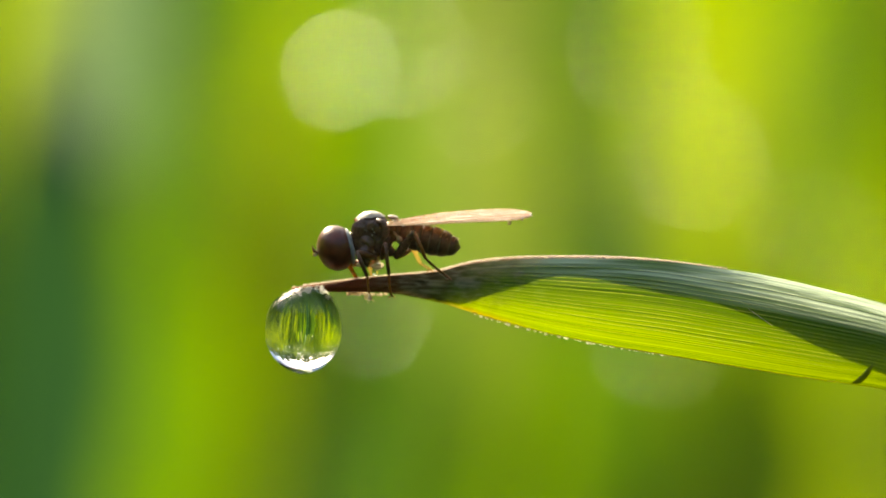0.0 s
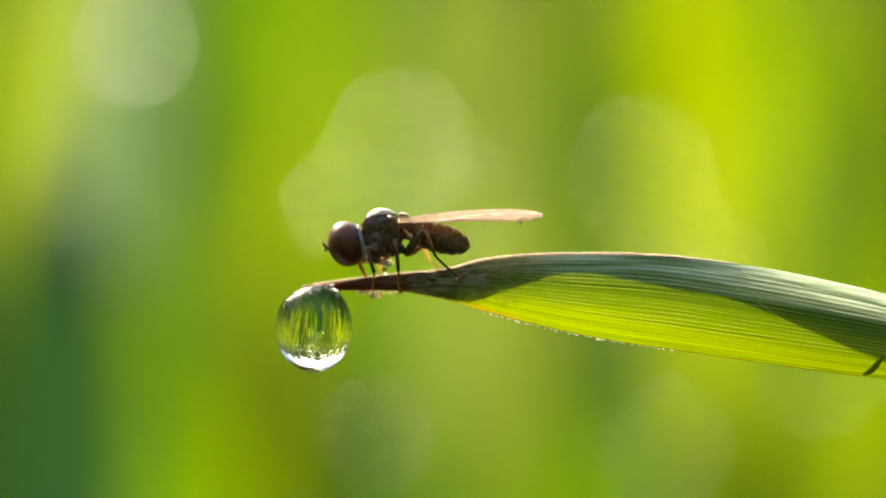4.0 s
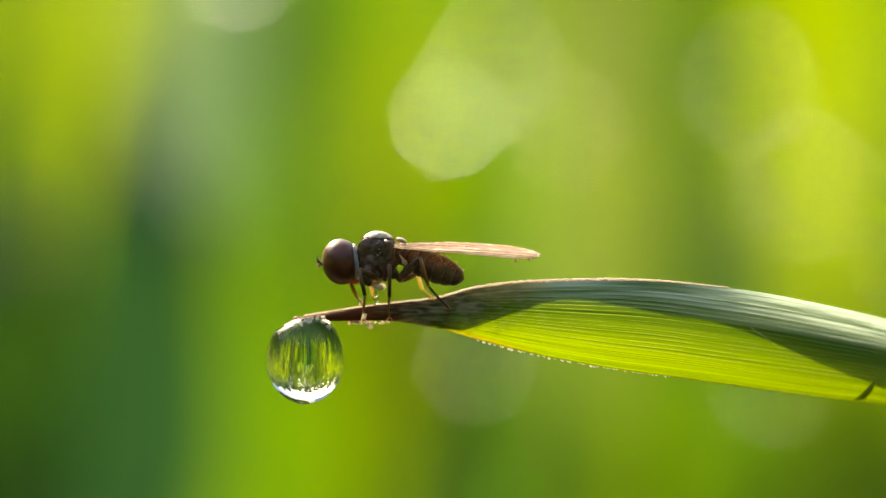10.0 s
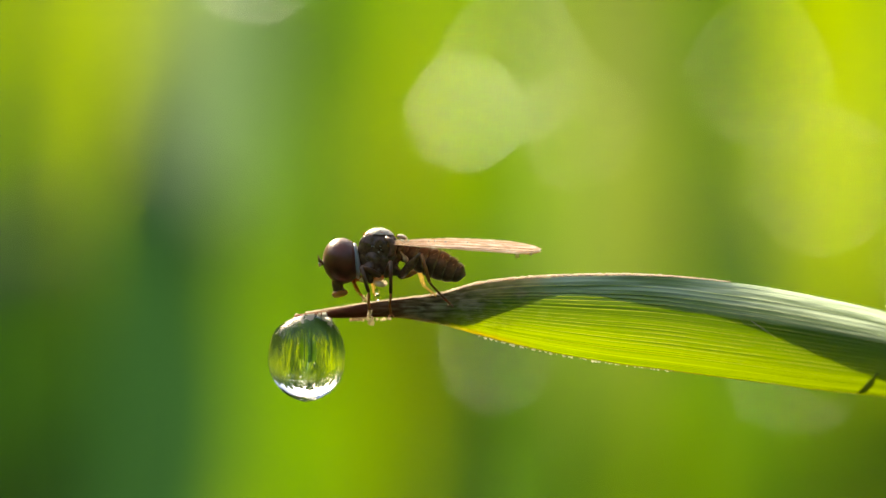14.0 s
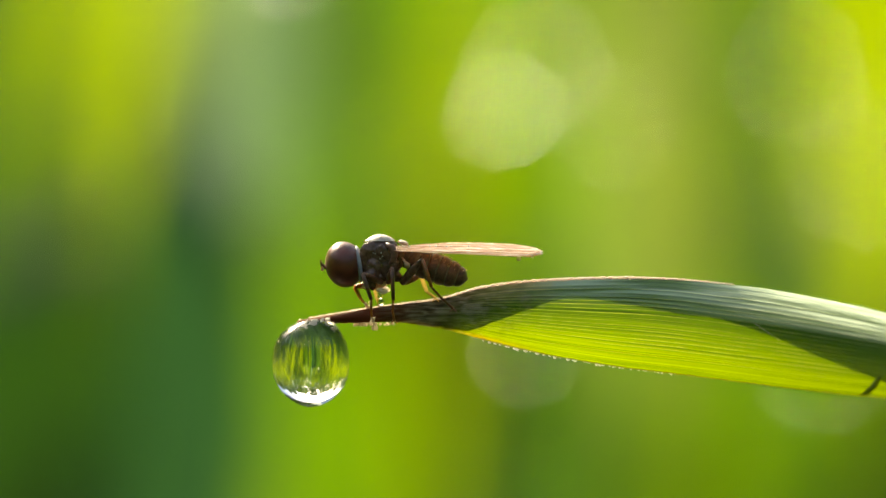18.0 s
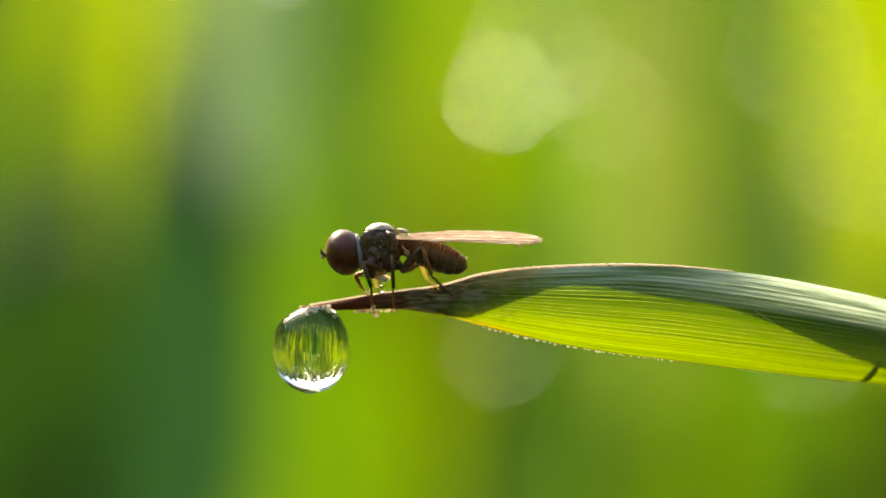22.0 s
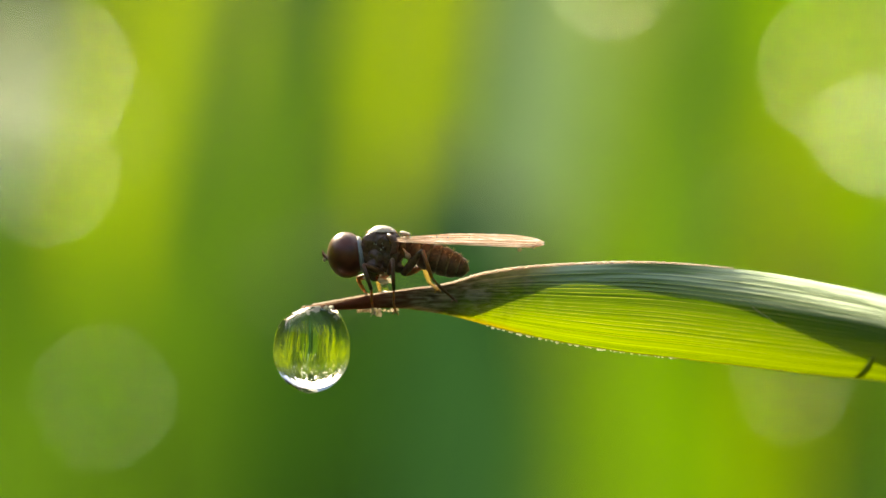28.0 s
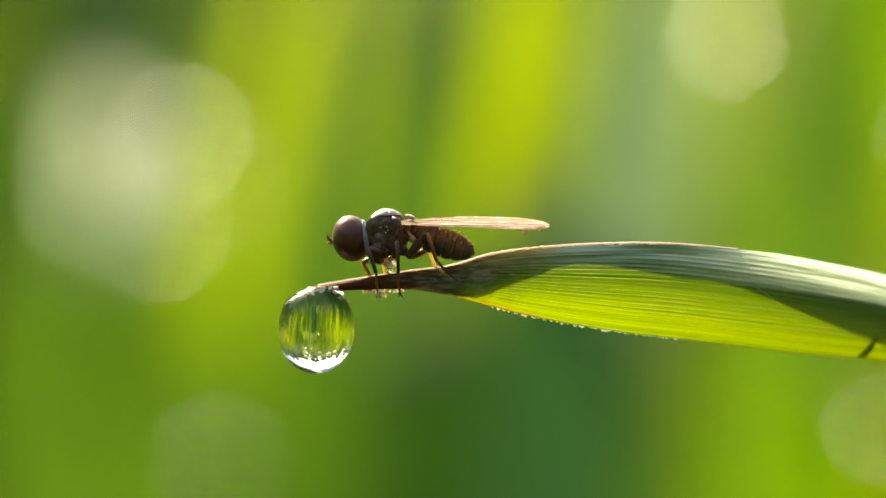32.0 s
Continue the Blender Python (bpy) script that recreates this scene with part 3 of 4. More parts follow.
# ---- the insect ----
def build_fly():
    base = S(690, 545, 12)
    fly = thing("big_headed_fly", base, "small dark big-headed fly with brown eyes standing on the leaf tip", "fly")
    mid = 18                                       # depth of its middle plane
    # thorax with its side plates
    bm = bmesh.new()
    ball(bm, S(677, 458, mid), (36, 30, 40), 32, 20, lean(-8))
    ball(bm, S(672, 448, mid), (32, 30, 31), 28, 16)
    roughen(bm.verts, 1.6, 6000)
    thorax = part("thorax", bm, CUTICLE, fly, "dark brown bristly thorax")
    plates = [(654, 447, 13, 16), (663, 473, 12, 15), (684, 446, 15, 11), (690, 470, 12, 19), (707, 457, 8, 15), (672, 490, 15, 8), (700, 488, 10, 8), (646, 466, 6, 15)]
    for a, b, ra, rb in plates:
        bm = bmesh.new()
        ball(bm, S(a, b, mid - 28 + 0.010 * ((a - 677) ** 2 + (b - 458) ** 2)), (ra * 1.3, 7.0, rb * 1.3), 28, 18, lean(random.uniform(-30, 30)))
        roughen(bm.verts, 2.4, 7000)
        roughen(bm.verts, 0.5, 22000)
        part("side_plate", bm, GLOSS, thorax)
    bm = bmesh.new()
    ball(bm, S(673, 447, mid), (34.5, 32, 33), 40, 32)
    bmesh.ops.delete(bm, geom=[v for v in bm.verts if v.co.z < S(0, 427 + 2.5 * noise.noise(v.co * 9000)).z], context="VERTS")
    roughen(bm.verts, 0.8, 9000)
    part("back_shield", bm, SHIELD, thorax, "dusted back of the thorax, paled for its rim light")
    bm = bmesh.new()
    ball(bm, S(714, 429, mid), (10, 16, 4.5), 18, 12, lean(16))
    part("scutellum", bm, DUST, thorax)
    bm = bmesh.new()
    for i in range(46):
        a = random.uniform(644, 716)
        d = random.uniform(-22, 22)
        z = 418 + 0.012 * (a - 672) ** 2 + 0.014 * d * d
        foot = S(a, z, mid + d)
        tube(bm, [foot, foot + Vector((random.uniform(-3, 5), random.uniform(-3, 3), random.uniform(3, 6))) * U], [0.6, 0.2], 4)
    part("bristles", bm, LEG_DARK, thorax)
    bm = bmesh.new()
    ball(bm, S(688, 445, mid - 27), (13, 6, 6), 16, 10, lean(12))
    roughen(bm.verts, 1.5, 12000)
    part("wing_base", bm, LEG_RUST, thorax, "rusty brown wing base")
    bm = bmesh.new()
    tube(bm, [S(684, 432, mid - 29), S(694, 437, mid - 33), S(699, 448, mid - 34), S(697, 459, mid - 33), S(690, 467, mid - 31)], [4, 6.5, 6.5, 6, 3], 12)
    roughen(bm.verts, 0.8, 9000)
    part("wing_arch", bm, ARCH, thorax, "reddish brown arched plate under the wing base")
    # white beads added to stand for bright highlight dots on the side plates
    for i in range(7):
        bm = bmesh.new()
        r = random.uniform(0.9, 1.7)
        a, b = random.uniform(652, 702), random.uniform(438, 474)
        ball(bm, S(a, b, mid - 34.5 + 0.010 * ((a - 677) ** 2 + (b - 458) ** 2)), (r, r, r), 8, 6)
        part("highlight_speck", bm, FROST, thorax)
    # abdomen, ring by ring
    a0, a1 = S(706, 452, mid), S(827, 493, mid)
    ring_r = [(0.0, 13), (0.14, 17), (0.30, 21.5), (0.46, 24.5), (0.62, 25), (0.78, 22), (0.90, 17), (0.96, 12), (1.0, 3)]
    for i in range(7):
        s0, s1 = i / 7, (i + 1) / 7
        bm = bmesh.new()
        prof = []
        for j in range(8):
            s = s0 + (s1 - s0 + 0.012) * j / 7
            prof.append((s, spline(ring_r, min(s, 1.0)) + 1.6 * math.sin(math.pi * j / 7) - (1.6 if j in (0, 7) else 0)))
        lathe(bm, a0, a1, prof, 24)
        roughen(bm.verts, 0.7, 9000)
        part("abdomen_segment", bm, CUTICLE, fly)
        if 0 < i < 6:
            bm = bmesh.new()
            r = spline(ring_r, s1)
            lathe(bm, a0, a1, [(s1 - 0.060, r - 1), (s1 - 0.045, r + 0.6), (s1 - 0.006, r + 0.9), (s1 + 0.006, r - 1)], 24)
            part("abdomen_band", bm, BAND, fly, "narrow greyish band between abdomen rings")
    bm = bmesh.new()
    for i in range(60):
        s = random.uniform(0.2, 0.98)
        ang = random.uniform(-1.3, 1.3)
        r = spline(ring_r, s)
        c = a0 + (a1 - a0) * s
        way = Vector((0.35, math.sin(ang), math.cos(ang)))
        tube(bm, [c + way * r * U * 0.96, c + way * (r + 3) * U + Vector((2 * U, 0, 0))], [0.5, 0.2], 4)
    part("abdomen_hairs", bm, VEIN, fly)
    # head on its neck
    neck = S(640, 466, mid)
    bm = bmesh.new()
    ball(bm, S(635, 466, mid), (7.5, 34.5, 33), 28, 18, lean(-8))
    ball(bm, S(606, 469, mid), (29, 34, 34.5), 24, 14)
    head = part("head", bm, SILVER, fly, "silvery hind rim of the head", at=neck)
    for side in (-1, 1):
        bm = bmesh.new()
        ball(bm, S(610, 467, mid), (34.5, 46, 41), 48, 32, lean(-10))
        for v in list(bm.verts):
            rel = v.co - S(608, 467, mid)
            if rel.y * side < 0.5 * U:
                v.co.y = mid * U + 0.5 * U * side
        bmesh.ops.remove_doubles(bm, verts=bm.verts, dist=0.05 * U)
        part("compound_eye", bm, EYE, head, "large reddish brown compound eye")
        bm = bmesh.new()
        foot = S(574, 472, mid + side * 6)
        tube(bm, [foot + Vector((4 * U, 0, 0)), foot, foot + Vector((-5, side * 2, 5)) * U, foot + Vector((-7, side * 3, 13)) * U], [4, 4.2, 2.6, 0.7], 8)
        part("antenna", bm, LEG_DARK, head)
        bm = bmesh.new()
        ball(bm, foot + Vector((-3, side * 2, -3)) * U, (3.4, 2.6, 4.2), 10, 8)
        part("antenna_tip", bm, PALE, head)
    bm = bmesh.new()
    tube(bm, [S(606, 498, mid), S(603, 508, mid), S(604, 514, mid), S(606, 520, mid)], [12, 11, 9.5, 10], 14)
    ball(bm, S(608, 525, mid), (14.5, 11, 7), 20, 12, lean(-12))
    roughen(bm.verts, 1.2, 9000)
    mouth = part("proboscis", bm, LEG_DARK, head, "dark mouthparts with an amber pad")
    mouth.data.materials.append(LEG_AMBER)
    for f in mouth.data.polygons:
        f.material_index = int((f.center + neck).z < S(0, 520).z)
    bm = bmesh.new()
    tube(bm, [S(630, 464, mid), S(652, 462, mid)], [14, 15], 14)
    part("neck", bm, CUTICLE, fly)
    for side in (-1, 1):
        bm = bmesh.new()
        tube(bm, [S(664, 474, mid + side * 18), S(654, 490, mid + side * 24), S(658, 506, mid + side * 26), S(664, 510, mid + side * 26)], [11, 12, 9, 5], 14)
        roughen(bm.verts, 1.2, 8000)
        part("fore_coxa", bm, GLOSS, fly)
    # pale joints at the foot of the fore legs, one to each side
    for a, b, d, ra, tilt in ((650, 506, -16, 10, -18), (677, 514, -22, 10.5, 14), (684, 512, 24, 7, 10)):
        bm = bmesh.new()
        ball(bm, S(a, b, mid + d), (ra, 6, 5.2), 18, 12, lean(tilt))
        roughen(bm.verts, 0.7, 9000)
        part("trochanter", bm, CREAM, fly, "glossy cream-coloured leg joint")
    # wings folded flat over the abdomen
    for side in (1, -1):
        root = S(688, 439, mid - 27) if side == 1 else S(690, 437.5, mid + 4)
        tipp = S(962, 444.5 - 2 * side, mid - 6 * side)
        along = tipp - root
        across = Vector((0, 78 * U, (19 + 2 * side) * U))
        bm = bmesh.new()
        prof_lead = [(0.0, 0.12), (0.08, 0.24), (0.25, 0.40), (0.5, 0.50), (0.75, 0.50), (0.9, 0.40), (0.97, 0.22), (1.0, 0.0)]
        prof_trail = [(0.0, 0.10), (0.08, 0.22), (0.25, 0.42), (0.5, 0.50), (0.75, 0.48), (0.9, 0.34), (0.97, 0.16), (1.0, 0.0)]
        rows = []
        for i in range(41):
            s = i / 40
            le, te = spline(prof_lead, s), spline(prof_trail, s)
            row = []
            for j in range(9):
                w = -le + (le + te) * j / 8 + (0.05 * noise.noise(Vector((s * 26, j * 0.3, side))) if 0 < i < 40 else 0)
                p = root + along * s + across * w
                p.z += (0.8 * math.sin(j * 2.1 + s * 5) + 2 * math.sin(s * 3.1)) * U
                row.append(bm.verts.new(p))
            rows.append(row)
        for ra, rb in zip(rows, rows[1:]):
            for j in range(8):
                bm.faces.new((ra[j], rb[j], rb[j + 1], ra[j + 1]))
        wing = part("wing", bm, WING, fly, "folded pinkish brown translucent wing", at=root)
        for w, s1 in ((-0.46, 0.9), (-0.3, 0.97), (-0.1, 0.98), (0.15, 0.93), (0.33, 0.85)):
            bm = bmesh.new()
            pts = []
            for i in range(19):
                s = 0.02 + (s1 - 0.02) * i / 18
                le, te = spline(prof_lead, s), spline(prof_trail, s)
                ww = max(-le, min(te, w * min(1, s * 4)))
                p = root + along * s + across * ww
                p.z += (2 * math.sin(s * 3.1) + 0.6) * U
                pts.append(p)
            tube(bm, pts, [0.9 - i * 0.025 for i in range(19)], 6)
            part("wing_vein", bm, VEIN, wing)
    # the last 22 are white beads added for sparkle on the wing
    for a, b, d, r in ((919, 456, -24, 4.4), (943, 452.5, -18, 3.0), (868, 431, 40, 2.2), (806, 431, 38, 2.0), (772, 434, -20, 2.2), (715, 436, -12, 2.4), *((random.uniform(700, 840), 435, random.uniform(-34, 30), random.uniform(0.9, 1.9)) for i in range(22))):
        bm = bmesh.new()
        ball(bm, S(a, b, mid + d), (r, r, r), 14, 10)
        part("dew_bead", bm, FROST, fly, "tiny white bead on the wing, dew and added sparkle")
    # halteres
    for side in (-1, 1):
        bm = bmesh.new()
        q = S(712, 455, mid + side * 28)
        tube(bm, [q, q + Vector((5, side * 4, -7)) * U, q + Vector((9, side * 6, -13)) * U, q + Vector((12, side * 7, -19)) * U], [1.5, 2, 5.5, 3.5], 10)
        part("haltere", bm, HALTERE, fly, "pale brown knobbed haltere")
    return fly


def build_leg(fly, coxa, joints, mats, thick=1.0, pads=False, femur=1.0):
    """A leg: femur as the part, tibia and tarsus under it; joints are the knee, ankle and foot."""
    bm = bmesh.new()
    knee, ankle, foot = joints[0], joints[1], joints[2:]
    m = (coxa + knee) / 2
    tube(bm, [coxa, m, m.lerp(knee, 0.7), knee], [4.6 * thick * femur, 6.2 * thick * femur, 4.6 * thick, 3.4 * thick], 12)
    leg = part("leg", bm, mats[0], fly, at=coxa)
    bm = bmesh.new()
    tube(bm, [knee, knee + (ankle - knee) * 0.5, ankle], [3.4 * thick, 3.6 * thick, 3.0 * thick], 8)
    tibia = part("tibia", bm, mats[1], leg, at=knee)
    bm = bmesh.new()
    for i in range(12):
        q = knee + (ankle - knee) * (0.1 + 0.07 * i)
        tube(bm, [q, q + Vector((random.uniform(-5, 5), random.uniform(-4, 4), -4)) * U], [0.5, 0.15], 3)
    part("tibia_hairs", bm, mats[1], tibia)["kind"] = "stuff"
    bm = bmesh.new()
    chain = [ankle, *foot]
    pts, radii = [], []
    for p, q in zip(chain, chain[1:]):
        for k in range(4):
            pts += [p + (q - p) * (k / 4 + 0.03), p + (q - p) * (k / 4 + 0.2)]
            radii += [1.8 * thick, 2.6 * thick]
    pts.append(chain[-1])
    radii.append(1.8 * thick)
    tube(bm, pts, radii, 8)
    end = chain[-1]
    for s in (-1, 1):
        tube(bm, [end, end + Vector((4 * s, -2, -3)) * U, end + Vector((6 * s, -3, -7)) * U], [1.5, 1.3, 0.4], 6)
    for i in range(22 if pads else 0):
        q = end + Vector((random.uniform(-4, 4), random.uniform(-3, 3), random.uniform(-1, 9))) * U
        tube(bm, [q, q + Vector((random.uniform(-3, 3), random.uniform(-3, 3), random.uniform(-4, 3))) * U], [1.3, 0.4], 5)
    tarsus = part("tarsus", bm, mats[2], leg, at=ankle)
    # foot ends coloured pale for light shining through their fluffy tips
    if pads:
        tarsus.data.materials.append(CRUST)
        for f in tarsus.data.polygons:
            f.material_index = int((f.center - (end - ankle)).length < 11 * U)
    return leg, tibia, tarsus


CREAM = leafy("cream_cuticle", (0.72, 0.60, 0.46), (0.94, 0.86, 0.72), (0.80, 0.66, 0.50), (0.98, 0.90, 0.76), 9000, 0.3, 0.7, 0.10, 0.15)
ARCH = solid("arched_plate", (0.10, 0.045, 0.028), (0.30, 0.15, 0.10), 0.4, 18000, 0.5, 4e-6)
BAND = solid("abdomen_band", (0.09, 0.065, 0.045), (0.30, 0.23, 0.17), 0.6, 20000, 0.5, 4e-6)
fly = build_fly()
# far legs take amber and honey tones for light shining through them
fore_near = build_leg(fly, S(676, 499, -8), [S(643, 485, -36), S(658, 529, -38), S(658, 549, -26), S(661, 570, -14)], (LEG_DARK, LEG_DARK, LEG_RUST), 1.05, True)
fore_far = build_leg(fly, S(668, 500, 30), [S(628, 508, 40), S(640, 530, 34), S(652, 543, 26)], (LEG_AMBER, LEG_AMBER, LEG_AMBER), 0.95, True)
mid_near = build_leg(fly, S(688, 500, -10), [S(695, 474, -36), S(697, 530, -30), S(696, 552, -14), S(699, 567, -8)], (LEG_DARK, LEG_DARK, LEG_RUST))
mid_far = build_leg(fly, S(686, 498, 32), [S(664, 512, 50), S(668, 530, 42), S(674, 548, 24)], (PALE, LEG_YELLOW, LEG_YELLOW), 0.95)
hind_near = build_leg(fly, S(712, 500, -4), [S(748, 458, -34), S(765, 508, -34), S(784, 528, -20), S(803, 545, -4)], (GLOSS, LEG_RUST, LEG_DARK), femur=1.35)
hind_far = build_leg(fly, S(716, 500, 28), [S(745, 486, 52), S(756, 515, 48), S(772, 527, 30)], (LEG_RUST, LEG_YELLOW, LEG_YELLOW), 1.05)


# ---- meadow behind ----
FOCAL = 784 * REACH / 0.013


def B(a, b, far):
    """A place of the meadow far metres from the camera's first stand, by its direction on the sheet."""
    return Vector(((a - 784) * far / FOCAL, far - REACH, Z0 - (b - 441) * far / FOCAL))


def ribbon(bm, spine, widths, face, fold=0.15):
    """A long leaf along spine, with a shallow keel; face: way in which its breadth lies."""
    rows = []
    for p, w in zip(spine, widths):
        side = face.normalized() * w / 2
        rows.append([bm.verts.new(p - side), bm.verts.new(p + Vector((0, 1, 0)) * w * fold), bm.verts.new(p + side)])
    for a, b in zip(rows, rows[1:]):
        for j in range(2):
            bm.faces.new((a[j], a[j + 1], b[j + 1], b[j]))


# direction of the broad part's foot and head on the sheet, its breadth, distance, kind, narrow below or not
# bright and dark kinds lay out the background's sun and shade in colour
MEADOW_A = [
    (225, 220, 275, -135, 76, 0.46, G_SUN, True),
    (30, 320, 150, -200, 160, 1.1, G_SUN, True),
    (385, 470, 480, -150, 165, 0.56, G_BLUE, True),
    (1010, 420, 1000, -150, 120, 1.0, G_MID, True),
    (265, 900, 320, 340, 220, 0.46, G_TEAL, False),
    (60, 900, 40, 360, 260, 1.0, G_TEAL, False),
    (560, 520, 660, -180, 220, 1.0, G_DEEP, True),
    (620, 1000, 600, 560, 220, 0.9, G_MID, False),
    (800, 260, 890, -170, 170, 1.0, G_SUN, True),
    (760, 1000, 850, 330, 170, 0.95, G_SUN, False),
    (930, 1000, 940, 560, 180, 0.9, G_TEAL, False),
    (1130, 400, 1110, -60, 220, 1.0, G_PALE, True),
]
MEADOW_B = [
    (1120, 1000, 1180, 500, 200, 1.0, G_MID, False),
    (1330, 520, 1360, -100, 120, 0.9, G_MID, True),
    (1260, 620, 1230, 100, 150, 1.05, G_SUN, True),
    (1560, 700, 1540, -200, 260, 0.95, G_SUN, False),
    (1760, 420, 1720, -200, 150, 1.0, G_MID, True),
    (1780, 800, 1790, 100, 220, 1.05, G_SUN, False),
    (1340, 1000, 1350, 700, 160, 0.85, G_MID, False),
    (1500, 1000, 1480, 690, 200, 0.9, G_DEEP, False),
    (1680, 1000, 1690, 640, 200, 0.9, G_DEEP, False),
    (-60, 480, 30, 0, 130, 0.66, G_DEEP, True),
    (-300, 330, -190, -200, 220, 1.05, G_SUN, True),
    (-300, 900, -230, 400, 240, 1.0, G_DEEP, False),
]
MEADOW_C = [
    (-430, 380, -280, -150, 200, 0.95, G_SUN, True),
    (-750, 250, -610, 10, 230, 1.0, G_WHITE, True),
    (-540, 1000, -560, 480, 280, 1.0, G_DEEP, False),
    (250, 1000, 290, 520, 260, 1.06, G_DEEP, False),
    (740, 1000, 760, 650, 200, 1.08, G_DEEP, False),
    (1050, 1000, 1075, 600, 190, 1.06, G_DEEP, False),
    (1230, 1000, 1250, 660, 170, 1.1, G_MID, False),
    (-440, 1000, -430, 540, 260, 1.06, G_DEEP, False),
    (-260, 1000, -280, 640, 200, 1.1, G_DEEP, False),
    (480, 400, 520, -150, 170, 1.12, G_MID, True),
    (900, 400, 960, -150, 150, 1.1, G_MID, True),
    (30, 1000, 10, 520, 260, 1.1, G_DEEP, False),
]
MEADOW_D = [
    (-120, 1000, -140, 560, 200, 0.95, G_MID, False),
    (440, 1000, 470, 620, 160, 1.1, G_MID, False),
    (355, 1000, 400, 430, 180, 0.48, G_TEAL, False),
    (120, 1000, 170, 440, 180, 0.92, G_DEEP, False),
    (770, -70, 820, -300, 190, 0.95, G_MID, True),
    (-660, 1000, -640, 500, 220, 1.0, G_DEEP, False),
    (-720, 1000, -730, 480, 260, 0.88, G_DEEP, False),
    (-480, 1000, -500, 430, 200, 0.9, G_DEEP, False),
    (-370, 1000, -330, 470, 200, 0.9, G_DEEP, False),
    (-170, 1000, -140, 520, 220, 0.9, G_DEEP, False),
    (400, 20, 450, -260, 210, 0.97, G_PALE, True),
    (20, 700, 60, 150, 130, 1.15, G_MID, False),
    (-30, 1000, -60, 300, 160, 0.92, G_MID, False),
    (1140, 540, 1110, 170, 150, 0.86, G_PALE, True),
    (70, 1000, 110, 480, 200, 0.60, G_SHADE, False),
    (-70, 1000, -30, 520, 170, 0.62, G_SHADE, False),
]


def build_meadow_blade(a0, b0, a1, b1, breadth, far, mat, stalked):
    p0, p1 = B(a0, b0, far), B(a1, b1, far)
    w = breadth * far / FOCAL
    foot = Vector((p0.x + random.uniform(-0.03, 0.03), p0.y + random.uniform(-0.02, 0.02), 0))
    t = thing("meadow_leaf", foot, {"sun_toned_grass": "broad yellow-green grass leaf toned bright for sun", "meadow_grass": "broad green grass leaf",
              "shade_toned_leaf": "grass leaf toned dark green for shade", "blue_green_reed": "blue-green reed leaf", "shade_toned_teal": "bluish green leaf toned dark for shade", "pale_seed_grass": "pale yellowish grass leaf",
              "bleached_grass": "whitish dried grass leaf", "deep_shade_grass": "grass leaf toned darkest green for shade"}[mat.name] + " growing from the soil behind", "grass leaf", "meadow leaves behind the subject")
    spine, widths = [], []
    for s in (0, 0.15, 0.3, 0.45, 0.6, 0.75, 0.9, 0.965, 0.985, 1):
        spine.append(foot.lerp(p0, s))
        widths.append(((0.0012 if s < 0.98 else w * 0.45) if stalked else w * (0.5 + 0.5 * s)) if s < 1 else w * 0.8)
    for i in range(1, 13):
        s = i / 12
        p = p0.lerp(p1, s)
        p.x += 0.12 * w * math.sin(s * 4)
        spine.append(p)
        widths.append(w * math.sin(math.pi * (0.28 + 0.5 * s)))
    over = p1 - p0
    for i in range(1, 7):
        s = i / 6
        p = p1 + over.normalized() * min(0.10, over.length * 3) * s * (0.25 if mat is G_WHITE else 0.3 if mat in (G_TEAL, G_SHADE) else 1) + Vector((0, 0.05 * s * s, -0.03 * s * s))
        spine.append(p)
        widths.append(w * 0.63 * (1 - s) + 0.0004)
    bm = bmesh.new()
    ribbon(bm, spine, widths, Vector((1, random.uniform(-0.35, 0.35), 0)))
    part("leaf_blade", bm, mat, t)
    bm = bmesh.new()
    tube(bm, [p + Vector((0, -0.0006, 0)) for p in spine], [max(8.0, w / U * 0.02) * (1 - 0.7 * i / len(spine)) for i in range(len(spine))], 6)
    part("midrib", bm, mat, t)
    return t


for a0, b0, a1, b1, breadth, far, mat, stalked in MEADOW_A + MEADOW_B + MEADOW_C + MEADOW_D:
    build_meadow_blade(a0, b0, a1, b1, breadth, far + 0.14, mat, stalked)


